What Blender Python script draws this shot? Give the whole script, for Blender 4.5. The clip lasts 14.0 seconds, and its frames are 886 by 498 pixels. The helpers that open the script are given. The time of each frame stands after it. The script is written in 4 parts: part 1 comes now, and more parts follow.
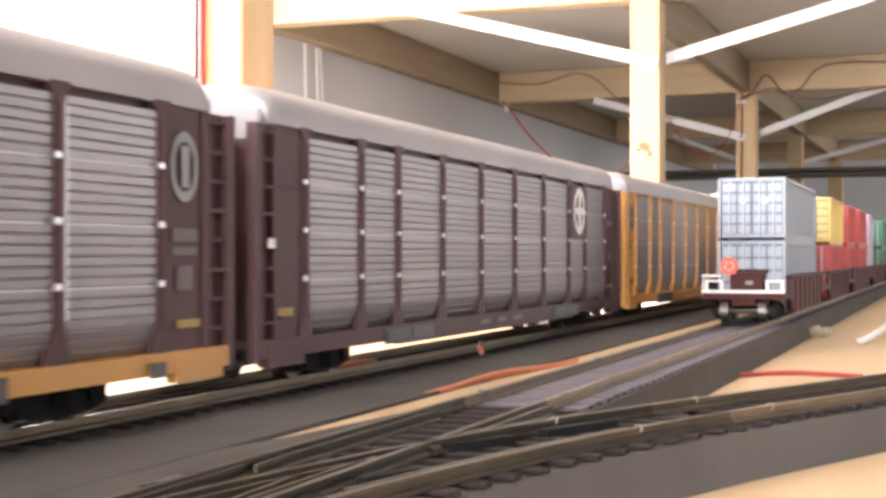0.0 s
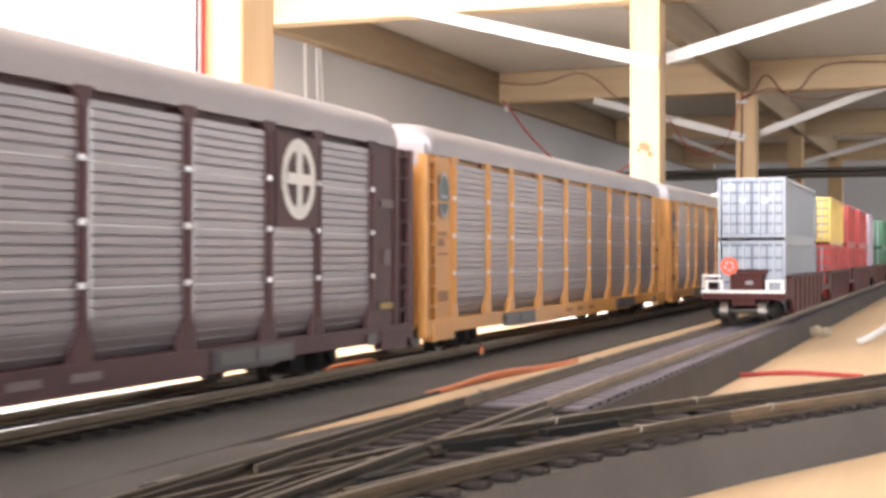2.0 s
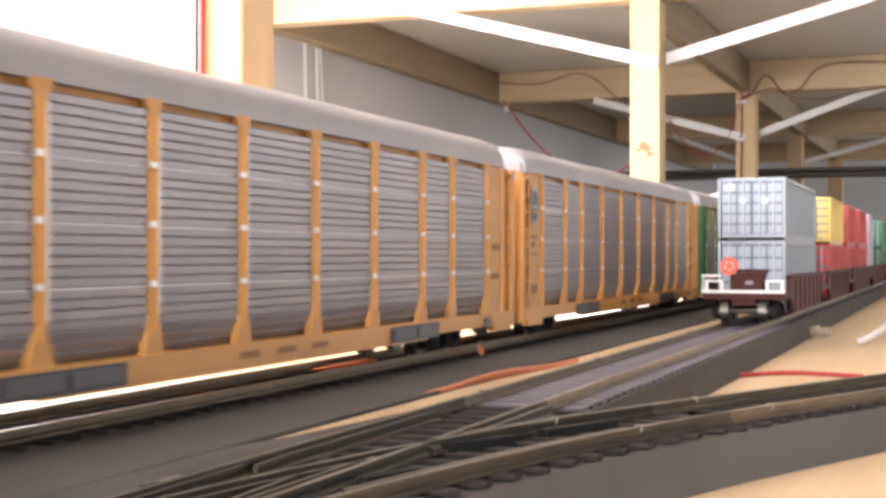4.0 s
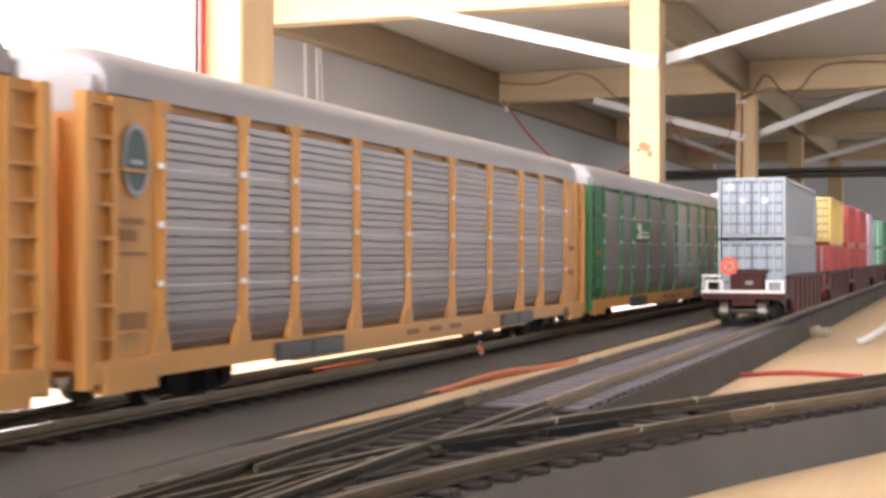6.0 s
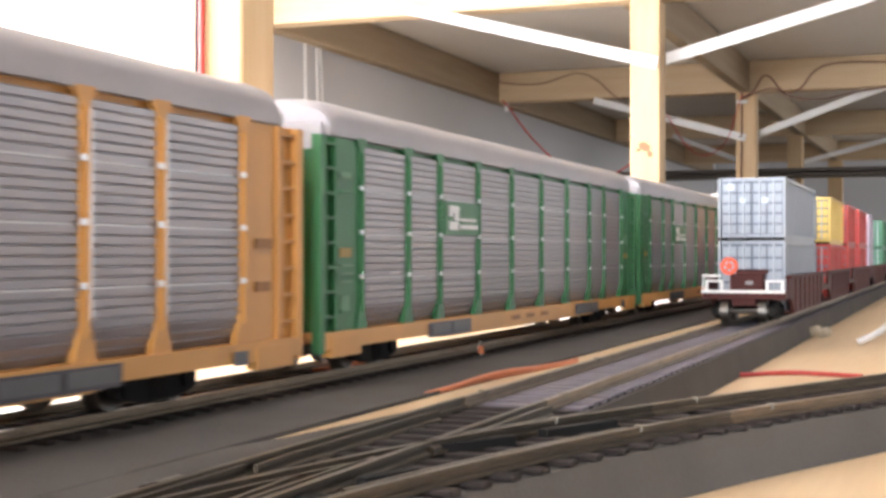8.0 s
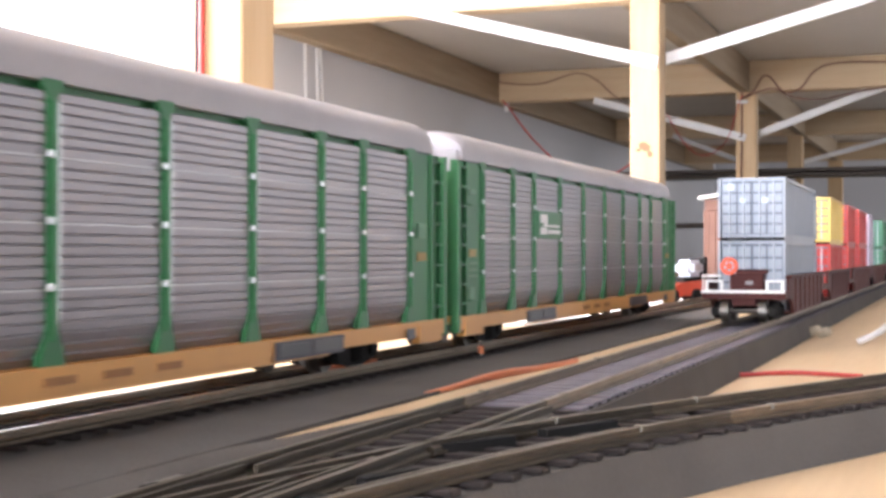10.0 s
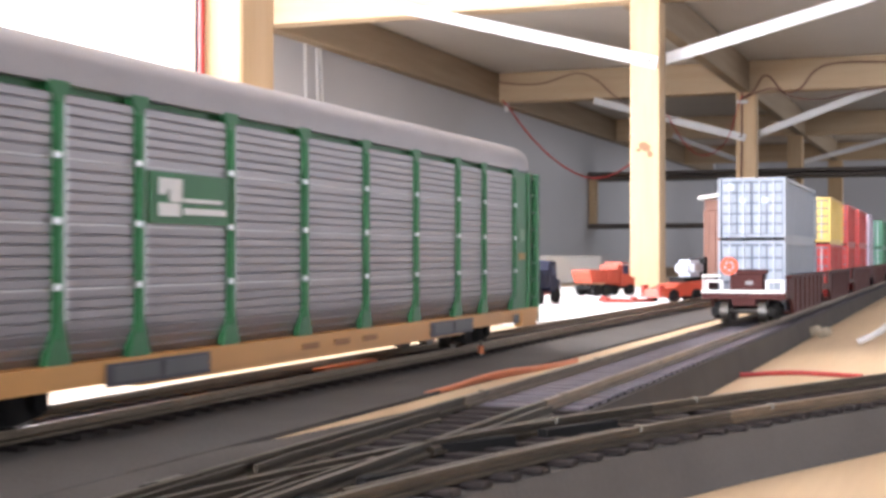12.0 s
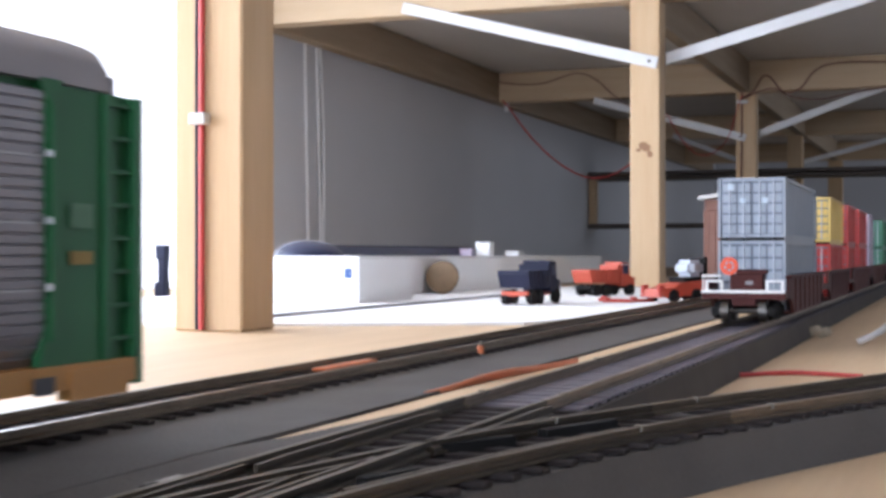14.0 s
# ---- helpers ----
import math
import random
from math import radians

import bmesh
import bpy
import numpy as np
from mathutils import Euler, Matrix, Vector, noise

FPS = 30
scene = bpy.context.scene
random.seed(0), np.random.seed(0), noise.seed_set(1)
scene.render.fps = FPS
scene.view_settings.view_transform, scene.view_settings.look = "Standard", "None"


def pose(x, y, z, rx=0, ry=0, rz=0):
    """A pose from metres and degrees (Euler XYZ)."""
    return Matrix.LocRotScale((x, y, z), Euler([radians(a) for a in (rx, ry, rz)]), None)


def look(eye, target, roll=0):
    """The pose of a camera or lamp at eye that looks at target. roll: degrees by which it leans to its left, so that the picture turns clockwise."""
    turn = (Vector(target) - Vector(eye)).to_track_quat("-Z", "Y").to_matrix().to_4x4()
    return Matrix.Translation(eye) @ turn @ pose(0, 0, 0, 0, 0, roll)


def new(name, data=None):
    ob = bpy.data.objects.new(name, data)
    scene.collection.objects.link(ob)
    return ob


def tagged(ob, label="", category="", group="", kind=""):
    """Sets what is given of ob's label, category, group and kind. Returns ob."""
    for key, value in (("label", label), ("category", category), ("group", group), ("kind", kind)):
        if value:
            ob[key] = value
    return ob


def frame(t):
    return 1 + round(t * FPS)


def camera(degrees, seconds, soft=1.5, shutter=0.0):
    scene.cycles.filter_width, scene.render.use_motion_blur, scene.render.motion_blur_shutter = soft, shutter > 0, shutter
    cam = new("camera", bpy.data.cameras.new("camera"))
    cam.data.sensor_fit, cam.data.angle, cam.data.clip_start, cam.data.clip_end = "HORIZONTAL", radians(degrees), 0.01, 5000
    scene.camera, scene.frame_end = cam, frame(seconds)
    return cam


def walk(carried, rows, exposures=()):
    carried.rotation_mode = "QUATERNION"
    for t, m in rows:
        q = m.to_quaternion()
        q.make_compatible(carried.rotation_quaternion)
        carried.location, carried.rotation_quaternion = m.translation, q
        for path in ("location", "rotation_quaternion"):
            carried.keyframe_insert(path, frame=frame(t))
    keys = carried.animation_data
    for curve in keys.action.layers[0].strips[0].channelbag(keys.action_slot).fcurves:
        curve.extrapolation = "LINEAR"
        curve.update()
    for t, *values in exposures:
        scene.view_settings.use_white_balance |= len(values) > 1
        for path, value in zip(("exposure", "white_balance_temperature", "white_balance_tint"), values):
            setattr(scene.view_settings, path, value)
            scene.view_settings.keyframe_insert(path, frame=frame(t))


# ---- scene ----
# camera: stands still on the layout board, a hand's width from the tracks
CAM_Z = 0.0406
cam = camera(36.25, 14.0, 3.4, 0.5)
walk(cam, [(0, pose(0, 0, CAM_Z, 90.242, 0, 20.915)), (14, pose(0, 0, CAM_Z, 90.242, 0, 20.915))],
     exposures=[(0, 0.97, 7000, 13), (2.5, 0.97, 7000, 13), (6, 0.70, 7000, 13), (7.5, 0.75, 6800, 10), (11, 0.85, 6350, 14), (12.5, 0.54, 6300, 14), (13.3, 0.22, 6000, 11), (14, -0.44, 5750, 11)])

# ---------------------------------------------------------------- light
world = bpy.data.worlds.new("sky")
scene.world = world
world.use_nodes = True
sky = world.node_tree.nodes.new("ShaderNodeTexSky")
sky.sky_type, sky.sun_disc, sky.sun_elevation, sky.sun_rotation = "NISHITA", False, radians(40), radians(200)
world.node_tree.links.new(sky.outputs[0], world.node_tree.nodes["Background"].inputs[0])
world.node_tree.nodes["Background"].inputs[1].default_value = 0.12


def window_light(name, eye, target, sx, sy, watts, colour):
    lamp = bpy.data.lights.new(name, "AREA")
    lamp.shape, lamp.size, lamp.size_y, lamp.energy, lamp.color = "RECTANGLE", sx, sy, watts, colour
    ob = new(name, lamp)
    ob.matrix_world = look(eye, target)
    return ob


window_light("window_light", (-0.96, 0.40, 0.44), (0.2, 0.40, 0.44), 1.7, 0.80, 50, (0.92, 0.95, 1.0))
# frontal fill lamp behind the camera, in an assumed, unseen window opening
window_light("window_light", (-0.05, -2.45, 0.25), (-0.05, 0.5, 0.25), 1.2, 1.5, 78, (0.88, 0.92, 1.0))
# fill lamp added at an invented aisle window, to brighten the far wall
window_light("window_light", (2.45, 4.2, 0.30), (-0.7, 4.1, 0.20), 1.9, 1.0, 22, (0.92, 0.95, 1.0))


# ---------------------------------------------------------------- materials
def material(name, base, rough=0.6, metal=0.0, vary=0.15, scale=60.0, bump=0.1, detail=400.0, stretch=(1, 1, 1), other=None, per_object=0.0, spec=0.5):
    m = bpy.data.materials.new(name)
    m.use_nodes = True
    nt = m.node_tree
    n, lk = nt.nodes, nt.links.new
    b = n["Principled BSDF"]
    b.inputs["Roughness"].default_value, b.inputs["Metallic"].default_value = rough, metal
    b.inputs["Specular IOR Level"].default_value = spec
    co = n.new("ShaderNodeTexCoord")
    mp = n.new("ShaderNodeMapping")
    mp.inputs["Scale"].default_value = stretch
    lk(co.outputs["Object"], mp.inputs[0])
    big, fine = n.new("ShaderNodeTexNoise"), n.new("ShaderNodeTexNoise")
    for tex, s in ((big, scale), (fine, detail)):
        tex.inputs["Scale"].default_value, tex.inputs["Detail"].default_value = s, 4
        lk(mp.outputs[0], tex.inputs["Vector"])
    mix = n.new("ShaderNodeMix")
    mix.data_type = "RGBA"
    lo = other or tuple(c * (1 - vary) for c in base)
    hi = base if other else tuple(min(1, c * (1 + vary)) for c in base)
    mix.inputs[6].default_value, mix.inputs[7].default_value = (*lo, 1), (*hi, 1)
    add = n.new("ShaderNodeMath")
    add.operation = "MULTIPLY_ADD"
    lk(fine.outputs[0], add.inputs[0])
    add.inputs[1].default_value = 0.5
    sub = n.new("ShaderNodeMath")
    sub.operation = "MULTIPLY_ADD"
    lk(big.outputs[0], sub.inputs[0])
    sub.inputs[1].default_value, sub.inputs[2].default_value = 1.6, -0.55
    lk(sub.outputs[0], add.inputs[2])
    last = add.outputs[0]
    if per_object:
        info = n.new("ShaderNodeObjectInfo")
        rnd = n.new("ShaderNodeMath")
        rnd.operation = "MULTIPLY_ADD"
        lk(info.outputs["Random"], rnd.inputs[0])
        rnd.inputs[1].default_value = per_object
        lk(last, rnd.inputs[2])
        last = rnd.outputs[0]
    lk(last, mix.inputs[0])
    lk(mix.outputs[2], b.inputs["Base Color"])
    bp = n.new("ShaderNodeBump")
    bp.inputs["Strength"].default_value, bp.inputs["Distance"].default_value = bump, 0.0006
    lk(fine.outputs[0], bp.inputs["Height"])
    lk(bp.outputs[0], b.inputs["Normal"])
    return m


def wood(name, base, dark, axis):
    """Planed softwood with grain along one axis."""
    st = [14.0, 14.0, 14.0]
    st[axis] = 1.0
    return material(name, base, 0.6, 0, 0.1, 5, 0.25, 40, st, dark, 0.12)


PINE_Z = wood("pine_upright", (0.58, 0.42, 0.25), (0.48, 0.32, 0.17), 2)
PINE_X = wood("pine_cross", (0.56, 0.43, 0.275), (0.46, 0.33, 0.20), 0)
# rough timber, coloured darker than the other pine for shade on the long beams
PINE_Y_SHADED = wood("rough_pine_shaded", (0.36, 0.275, 0.185), (0.27, 0.195, 0.12), 1)
KNOT = material("pine_knot", (0.26, 0.14, 0.07), 0.7)
PLY = wood("plywood_board", (0.66, 0.49, 0.31), (0.56, 0.39, 0.23), 1)
DECK = material("painted_board", (0.68, 0.66, 0.64), 0.8, 0, 0.06, 4, 0.1, 120)
WALL = material("grey_plaster", (0.50, 0.495, 0.51), 0.9, 0, 0.06, 3, 0.2, 200)
DIM_WALL = material("dark_plaster", (0.30, 0.295, 0.29), 0.9, 0, 0.06, 3, 0.2, 200)
PALE_WALL = material("pale_plaster", (0.62, 0.60, 0.57), 0.9, 0, 0.05, 3, 0.2, 200)
FLOOR = material("concrete_floor", (0.30, 0.29, 0.28), 0.85, 0, 0.15, 4, 0.2, 60)
PAPER = material("white_card", (0.86, 0.86, 0.86), 0.8, 0, 0.03, 20, 0.05, 200)
GREY_CARD = material("grey_board", (0.60, 0.59, 0.58), 0.8, 0, 0.06, 30, 0.05, 200)
STRIP = material("white_paint", (0.63, 0.63, 0.63), 0.5, 0, 0.06, 30, 0.05, 300)
FOAM = material("grey_foam", (0.116, 0.106, 0.101), 0.95, 0, 0.14, 40, 0.35, 900, spec=0.08)
TIE = material("brown_sleeper", (0.030, 0.024, 0.023), 0.85, 0, 0.25, 300, 0.2, 1500, per_object=0.3, spec=0.2)
TIE_GREY = material("grey_sleeper", (0.130, 0.113, 0.135), 0.7, 0, 0.25, 300, 0.2, 1500, per_object=0.3)
RAIL = material("nickel_rail", (0.21, 0.165, 0.12), 0.38, 0.8, 0.25, 120, 0.1, 900)
RAIL_DARK = material("blackened_rail", (0.085, 0.068, 0.050), 0.45, 0.7, 0.3, 120, 0.1, 900)
BLACK = material("black_plastic", (0.015, 0.014, 0.014), 0.8, 0, 0.2, 100, 0.1, 600, spec=0.15)
STEEL = material("wheel_steel", (0.14, 0.13, 0.12), 0.4, 1.0, 0.15, 200, 0.05, 900)
SILVER = material("silver_panel", (0.305, 0.283, 0.303), 0.42, 0.32, 0.12, 60, 0.08, 900, (1, 0.3, 1), per_object=0.5)
ROOF = material("silver_roof", (0.37, 0.35, 0.37), 0.5, 0.15, 0.1, 40, 0.08, 900)
CLIP = material("bright_clip", (0.66, 0.66, 0.69), 0.3, 0.3)
SHEEN = material("joint_sheen", (0.47, 0.45, 0.47), 0.4, 0.3)
BROWN = material("dark_brown_paint", (0.075, 0.030, 0.032), 0.6, 0, 0.15, 60, 0.05, 900)
YELLOW = material("warm_yellow_paint", (0.59, 0.285, 0.078), 0.5, 0, 0.08, 60, 0.05, 900)
GREEN = material("deep_green_paint", (0.024, 0.145, 0.048), 0.5, 0, 0.1, 60, 0.05, 900)
WHITE = material("white_lettering", (0.78, 0.77, 0.76), 0.5)
DARK_PRINT = material("dark_lettering", (0.06, 0.05, 0.06), 0.5)
GREYPLATE = material("grey_plate", (0.27, 0.27, 0.28), 0.5)
SILL_GREY = material("dull_sill_plate", (0.10, 0.096, 0.10), 0.55)
PLATE_YELLOW = material("dull_yellow_plate", (0.36, 0.24, 0.06), 0.55)
BLUE = material("blue_badge", (0.04, 0.09, 0.25), 0.4)
BROWN_PRINT = material("brown_print", (0.30, 0.13, 0.04), 0.6)
TEAL = material("teal_badge", (0.05, 0.085, 0.095), 0.5)
RED = material("signal_red", (0.42, 0.045, 0.03), 0.4, 0, 0.1, 80, 0.05, 900)
TOY_RED = material("toy_orange_red", (0.40, 0.060, 0.028), 0.5, 0, 0.15, 80, 0.05, 900)
WIRE_RED = material("red_cable", (0.45, 0.05, 0.045), 0.4)
WIRE_ORANGE = material("orange_cable", (0.60, 0.17, 0.06), 0.4)
WIRE_BROWN = material("brown_cable", (0.16, 0.07, 0.05), 0.5)
NAVY = material("navy_plastic", (0.014, 0.016, 0.036), 0.6, spec=0.2)
BOX_GREY = material("container_grey", (0.30, 0.335, 0.39), 0.45, 0.1, 0.08, 80, 0.05, 900)
BOX_YELLOW = material("container_yellow", (0.72, 0.52, 0.14), 0.5)
BOX_RED = material("container_red", (0.45, 0.035, 0.03), 0.5)
BOX_LILAC = material("container_lilac", (0.45, 0.38, 0.48), 0.5)
BOX_GREEN = material("container_green", (0.03, 0.15, 0.075), 0.5)
WELL = material("well_car_brown", (0.075, 0.023, 0.021), 0.65, 0, 0.15, 80, 0.05, 900, spec=0.2)
LOG = material("sawn_wood", (0.25, 0.175, 0.105), 0.8, 0, 0.2, 120, 0.3, 600)
BARK = material("bark", (0.12, 0.08, 0.05), 0.9, 0, 0.3, 120, 0.4, 600)
HUT = material("hut_brown", (0.19, 0.095, 0.07), 0.8, 0, 0.15, 80, 0.2, 600)
DARKWOOD = wood("dark_wood", (0.075, 0.058, 0.046), (0.05, 0.038, 0.03), 0)
DOOR_GAP = material("door_gap_shade", (0.13, 0.155, 0.19), 0.8)
JOINER = material("nickel_joiner", (0.17, 0.15, 0.12), 0.4, 0.6)
PUTTY = material("dull_putty", (0.42, 0.35, 0.26), 0.8)
BRIGHT_ORANGE = material("bright_orange_paint", (0.72, 0.09, 0.03), 0.4)
PLACARD = material("pale_placard", (0.46, 0.54, 0.61), 0.5)
LOCKBAR = material("dull_bar", (0.40, 0.44, 0.50), 0.5)
FADED = material("faded_print", (0.17, 0.13, 0.13), 0.6)
FADED_GREEN = material("faded_green_print", (0.14, 0.28, 0.17), 0.6)
GLOW = bpy.data.materials.new("bright_daylight")
GLOW.use_nodes = True
GLOW.node_tree.nodes["Principled BSDF"].inputs["Emission Color"].default_value = (1.0, 0.97, 0.98, 1)
GLOW.node_tree.nodes["Principled BSDF"].inputs["Emission Strength"].default_value = 2.6
GLASS = material("blue_screen", (0.02, 0.025, 0.06), 0.45)


# ---------------------------------------------------------------- mesh helpers
def box(bm, x0, x1, y0, y1, z0, z1, bevel=0.0):
    vs = [bm.verts.new((x, y, z)) for z in (z0, z1) for x, y in ((x0, y0), (x1, y0), (x1, y1), (x0, y1))]
    fs = [bm.faces.new([vs[i] for i in f]) for f in ((3, 2, 1, 0), (4, 5, 6, 7), (0, 1, 5, 4), (1, 2, 6, 5), (2, 3, 7, 6), (3, 0, 4, 7))]
    if bevel:
        bmesh.ops.bevel(bm, geom=list({e for f in fs for e in f.edges}), offset=bevel, segments=1, affect="EDGES")
    return bm


def boxes(*rows, bevel=0.0):
    bm = bmesh.new()
    for r in rows:
        box(bm, *r, bevel=bevel)
    return bm


def cylinder(bm, centre, axis, r, length, seg=20, r2=None):
    m = Matrix.Translation(centre) @ {"x": pose(0, 0, 0, 0, 90, 0), "y": pose(0, 0, 0, 90, 0, 0), "z": Matrix()}[axis]
    bmesh.ops.create_cone(bm, cap_ends=True, segments=seg, radius1=r, radius2=r if r2 is None else r2, depth=length, matrix=m)
    return bm


def prism(bm, outline, x0, x1, axis="x"):
    """Extrude an outline (pairs) along an axis."""
    def at(v, p):
        return {"x": (v, p[0], p[1]), "y": (p[0], v, p[1]), "z": (p[0], p[1], v)}[axis]
    a = [bm.verts.new(at(x0, p)) for p in outline]
    b = [bm.verts.new(at(x1, p)) for p in outline]
    k = len(outline)
    for i in range(k):
        bm.faces.new((a[i], a[(i + 1) % k], b[(i + 1) % k], b[i]))
    bm.faces.new(a[::-1])
    bm.faces.new(b)
    bmesh.ops.recalc_face_normals(bm, faces=bm.faces)
    return bm


def mesh_of(name, bm, mat, smooth=False):
    me = bpy.data.meshes.new(name)
    bmesh.ops.recalc_face_normals(bm, faces=bm.faces)
    bm.to_mesh(me)
    bm.free()
    me.materials.append(mat)
    if smooth:
        me.polygons.foreach_set("use_smooth", [True] * len(me.polygons))
        me.set_sharp_from_angle(angle=radians(40))
    return me


def part(name, bm, mat, parent=None, label="", at=None, smooth=False):
    me = bm if isinstance(bm, bpy.types.Mesh) else mesh_of(name, bm, mat, smooth)
    ob = new(name, me)
    if parent:
        ob.parent = parent
    if at is not None:
        ob.matrix_basis = at
    if label:
        ob["label"] = label
    return ob


def thing(name, label, category, group="", at=None, kind=""):
    ob = new(name)
    ob.empty_display_size = 0.02
    if at is not None:
        ob.matrix_basis = at
    return tagged(ob, label, category, group, kind)


def tube(name, points, r, mat, parent=None):
    """A bent wire through a few points."""
    cu = bpy.data.curves.new(name, "CURVE")
    cu.dimensions, cu.bevel_depth, cu.bevel_resolution = "3D", r, 2
    sp = cu.splines.new("NURBS")
    sp.points.add(len(points) - 1)
    for q, p in zip(sp.points, points):
        q.co = (*p, 1)
    sp.use_endpoint_u, sp.order_u, sp.resolution_u = True, 3, 8
    cu.materials.append(mat)
    ob = new(name, cu)
    if parent:
        ob.parent = parent
    return ob


# ---------------------------------------------------------------- the room and the two decks
RAIL_Z = 0.012
FOAM_Z = 0.0089
tagged(part("floor", boxes((-1.0, 3.0, -2.6, 7.0, -0.95, -0.90)), FLOOR), "bare grey concrete floor of the room", "floor", kind="structure")
tagged(part("ceiling", boxes((-1.0, 3.0, -2.6, 7.0, 1.30, 1.35)), PALE_WALL), "plain pale room ceiling", "ceiling", kind="structure")
WX = -0.905
# long wall with a wide window opening beside the trains
tagged(part("wall_west", boxes((WX - 0.1, WX, 1.62, 7.0, -0.9, 1.3), (WX - 0.1, WX, -2.5, -0.5, -0.9, 1.3),
                               (WX - 0.1, WX, -0.5, 1.62, -0.9, -0.02), (WX - 0.1, WX, -0.5, 1.62, 0.85, 1.3)), WALL),
       "plain grey plastered wall with a bright window opening", "wall", kind="structure")
tagged(part("wall_north", boxes((WX, 2.6, 5.4, 5.5, -0.9, 1.3)), WALL), "plain grey far wall", "wall", kind="structure")
# the unseen aisle side, toned for bounce; window opening added for a fill lamp
tagged(part("wall_east", boxes((2.5, 2.6, -2.5, 3.2, -0.9, 1.3), (2.5, 2.6, 5.2, 5.4, -0.9, 1.3), (2.5, 2.6, 3.2, 5.2, -0.9, -0.25), (2.5, 2.6, 3.2, 5.2, 0.85, 1.3)), DIM_WALL), "unseen dark grey wall across the aisle with an added window opening", "wall", kind="structure")
# unseen wall behind the camera, its wide window assumed from the frontal light
tagged(part("wall_south", boxes((WX - 0.1, -0.65, -2.6, -2.5, -0.9, 1.3), (0.55, 2.6, -2.6, -2.5, -0.9, 1.3), (-0.65, 0.55, -2.6, -2.5, 1.0, 1.3), (-0.65, 0.55, -2.6, -2.5, -0.9, -0.5)), PALE_WALL),
       "unseen plain pale wall with a wide window opening assumed for frontal light", "wall", kind="structure")
tagged(part("backdrop", boxes((-2.6, -2.58, -4.0, 4.5, -1.5, 3.0)), GLOW), "plain overexposed daylight outside the window", "backdrop", kind="structure")
tagged(part("baseboard", boxes((WX + 0.002, 0.16, -0.4, 5.2, -0.018, 0.0)), PLY), "bare plywood layout board, pale and unpainted", "board", kind="structure")
DECK_Z, BEAM_Z, BEAM_TOP = 0.4135, 0.352, 0.412
tagged(part("upper_deck", boxes((WX + 0.002, 0.06, -0.2, 5.3, DECK_Z, DECK_Z + 0.012)), DECK), "pale painted underside of the upper deck", "board", kind="structure")

# beams lie on the posts, a metre apart; a ledger runs along the wall
BEAM_Y = (1.625, 2.625, 3.625, 4.625)


def beam(name, x0, x1, y0, y1, mat, label):
    return tagged(part(name, boxes((x0, x1, y0, y1, BEAM_Z, BEAM_TOP), bevel=0.0012), mat), label, "beam", "beams under the upper deck")


for y in BEAM_Y:
    beam("cross_beam", -0.8805, 0.05, y, y + 0.035, PINE_X, "planed pine cross beam under the upper deck")
beam("ledger_beam", WX + 0.001, -0.881, 1.6, 5.2, PINE_Y_SHADED, "rough brown pine ledger along the wall, coloured darker for shade")
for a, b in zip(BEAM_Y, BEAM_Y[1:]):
    beam("joist", -0.396, -0.376, a + 0.0355, b - 0.0005, PINE_Y_SHADED, "rough brown pine joist between two cross beams, coloured darker for shade")


def post(x, y, label, wide=0.038):
    ob = thing("post", label, "post", "deck posts", pose(x, y, 0))
    part("upright", boxes((-wide, 0, 0, 0.036, 0, BEAM_Z - 0.0005), bevel=0.0012), PINE_Z, ob)
    return ob


post(-0.350, 0.622, "pale pine post beside a red cable, standing on the board", 0.041)
post2 = post(-0.340, 1.625, "pale pine post with a dark knot, standing on the board", 0.0365)
knot = bmesh.new()
for u, w, ru, rw, tilt in ((-0.0185, 0.1720, 0.0080, 0.0052, 25), (-0.0120, 0.1630, 0.0042, 0.0034, 60), (-0.0260, 0.1680, 0.0030, 0.0022, 10)):
    bmesh.ops.create_uvsphere(knot, u_segments=14, v_segments=8, radius=1, matrix=Matrix.Translation((u, -0.0002, w)) @ pose(0, 0, 0, 0, tilt, 0) @ Matrix.Diagonal((ru, 0.0007, rw, 1)))
part("knot", knot, KNOT, post2, "dark oval knot in the wood", smooth=True)
post(-0.3643, 2.625, "pine post with a white clip and dark cables", 0.0375)
post(-0.384, 3.625, "pine post further along the layout")
post(-0.3616, 4.625, "pine post at the far end of the layout", 0.046)


def brace(p, q, wide, side, label="flat white-painted knee brace between post and beam"):
    """A flat strip from p up to q, screwed to the face of post and beam; side is -1 for the near face."""
    p, q = Vector(p), Vector(q)
    d = q - p
    ob = thing("brace", label, "brace", "white knee braces", Matrix.Translation(p) @ d.to_track_quat("X", "Z").to_matrix().to_4x4())
    part("strip", boxes((-0.010, d.length, -0.0015, 0.0015, -wide / 2, wide / 2), bevel=0.0006), STRIP, ob)
    turn = side if d.x > 0 else -side
    part("screw", cylinder(bmesh.new(), (0.0, 0.0018 * turn, 0), "y", 0.0022, 0.0012, 12), STEEL, ob)
    return ob


brace((-0.3520, 1.6230, 0.2755), (-0.6766, 1.6230, 0.3617), 0.0145, -1)
brace((-0.3400, 1.6630, 0.2830), (-0.0600, 1.6630, 0.3545), 0.0145, 1)
brace((-0.3930, 2.6230, 0.2665), (-0.6812, 2.6230, 0.3475), 0.0145, -1)
brace((-0.3760, 2.6630, 0.2700), (-0.1100, 2.6630, 0.3645), 0.0145, 1)
brace((-0.4120, 3.6230, 0.2350), (-0.7227, 3.6230, 0.3615), 0.0130, -1)
brace((-0.4050, 3.6630, 0.2800), (-0.1500, 3.6630, 0.3430), 0.0130, 1)

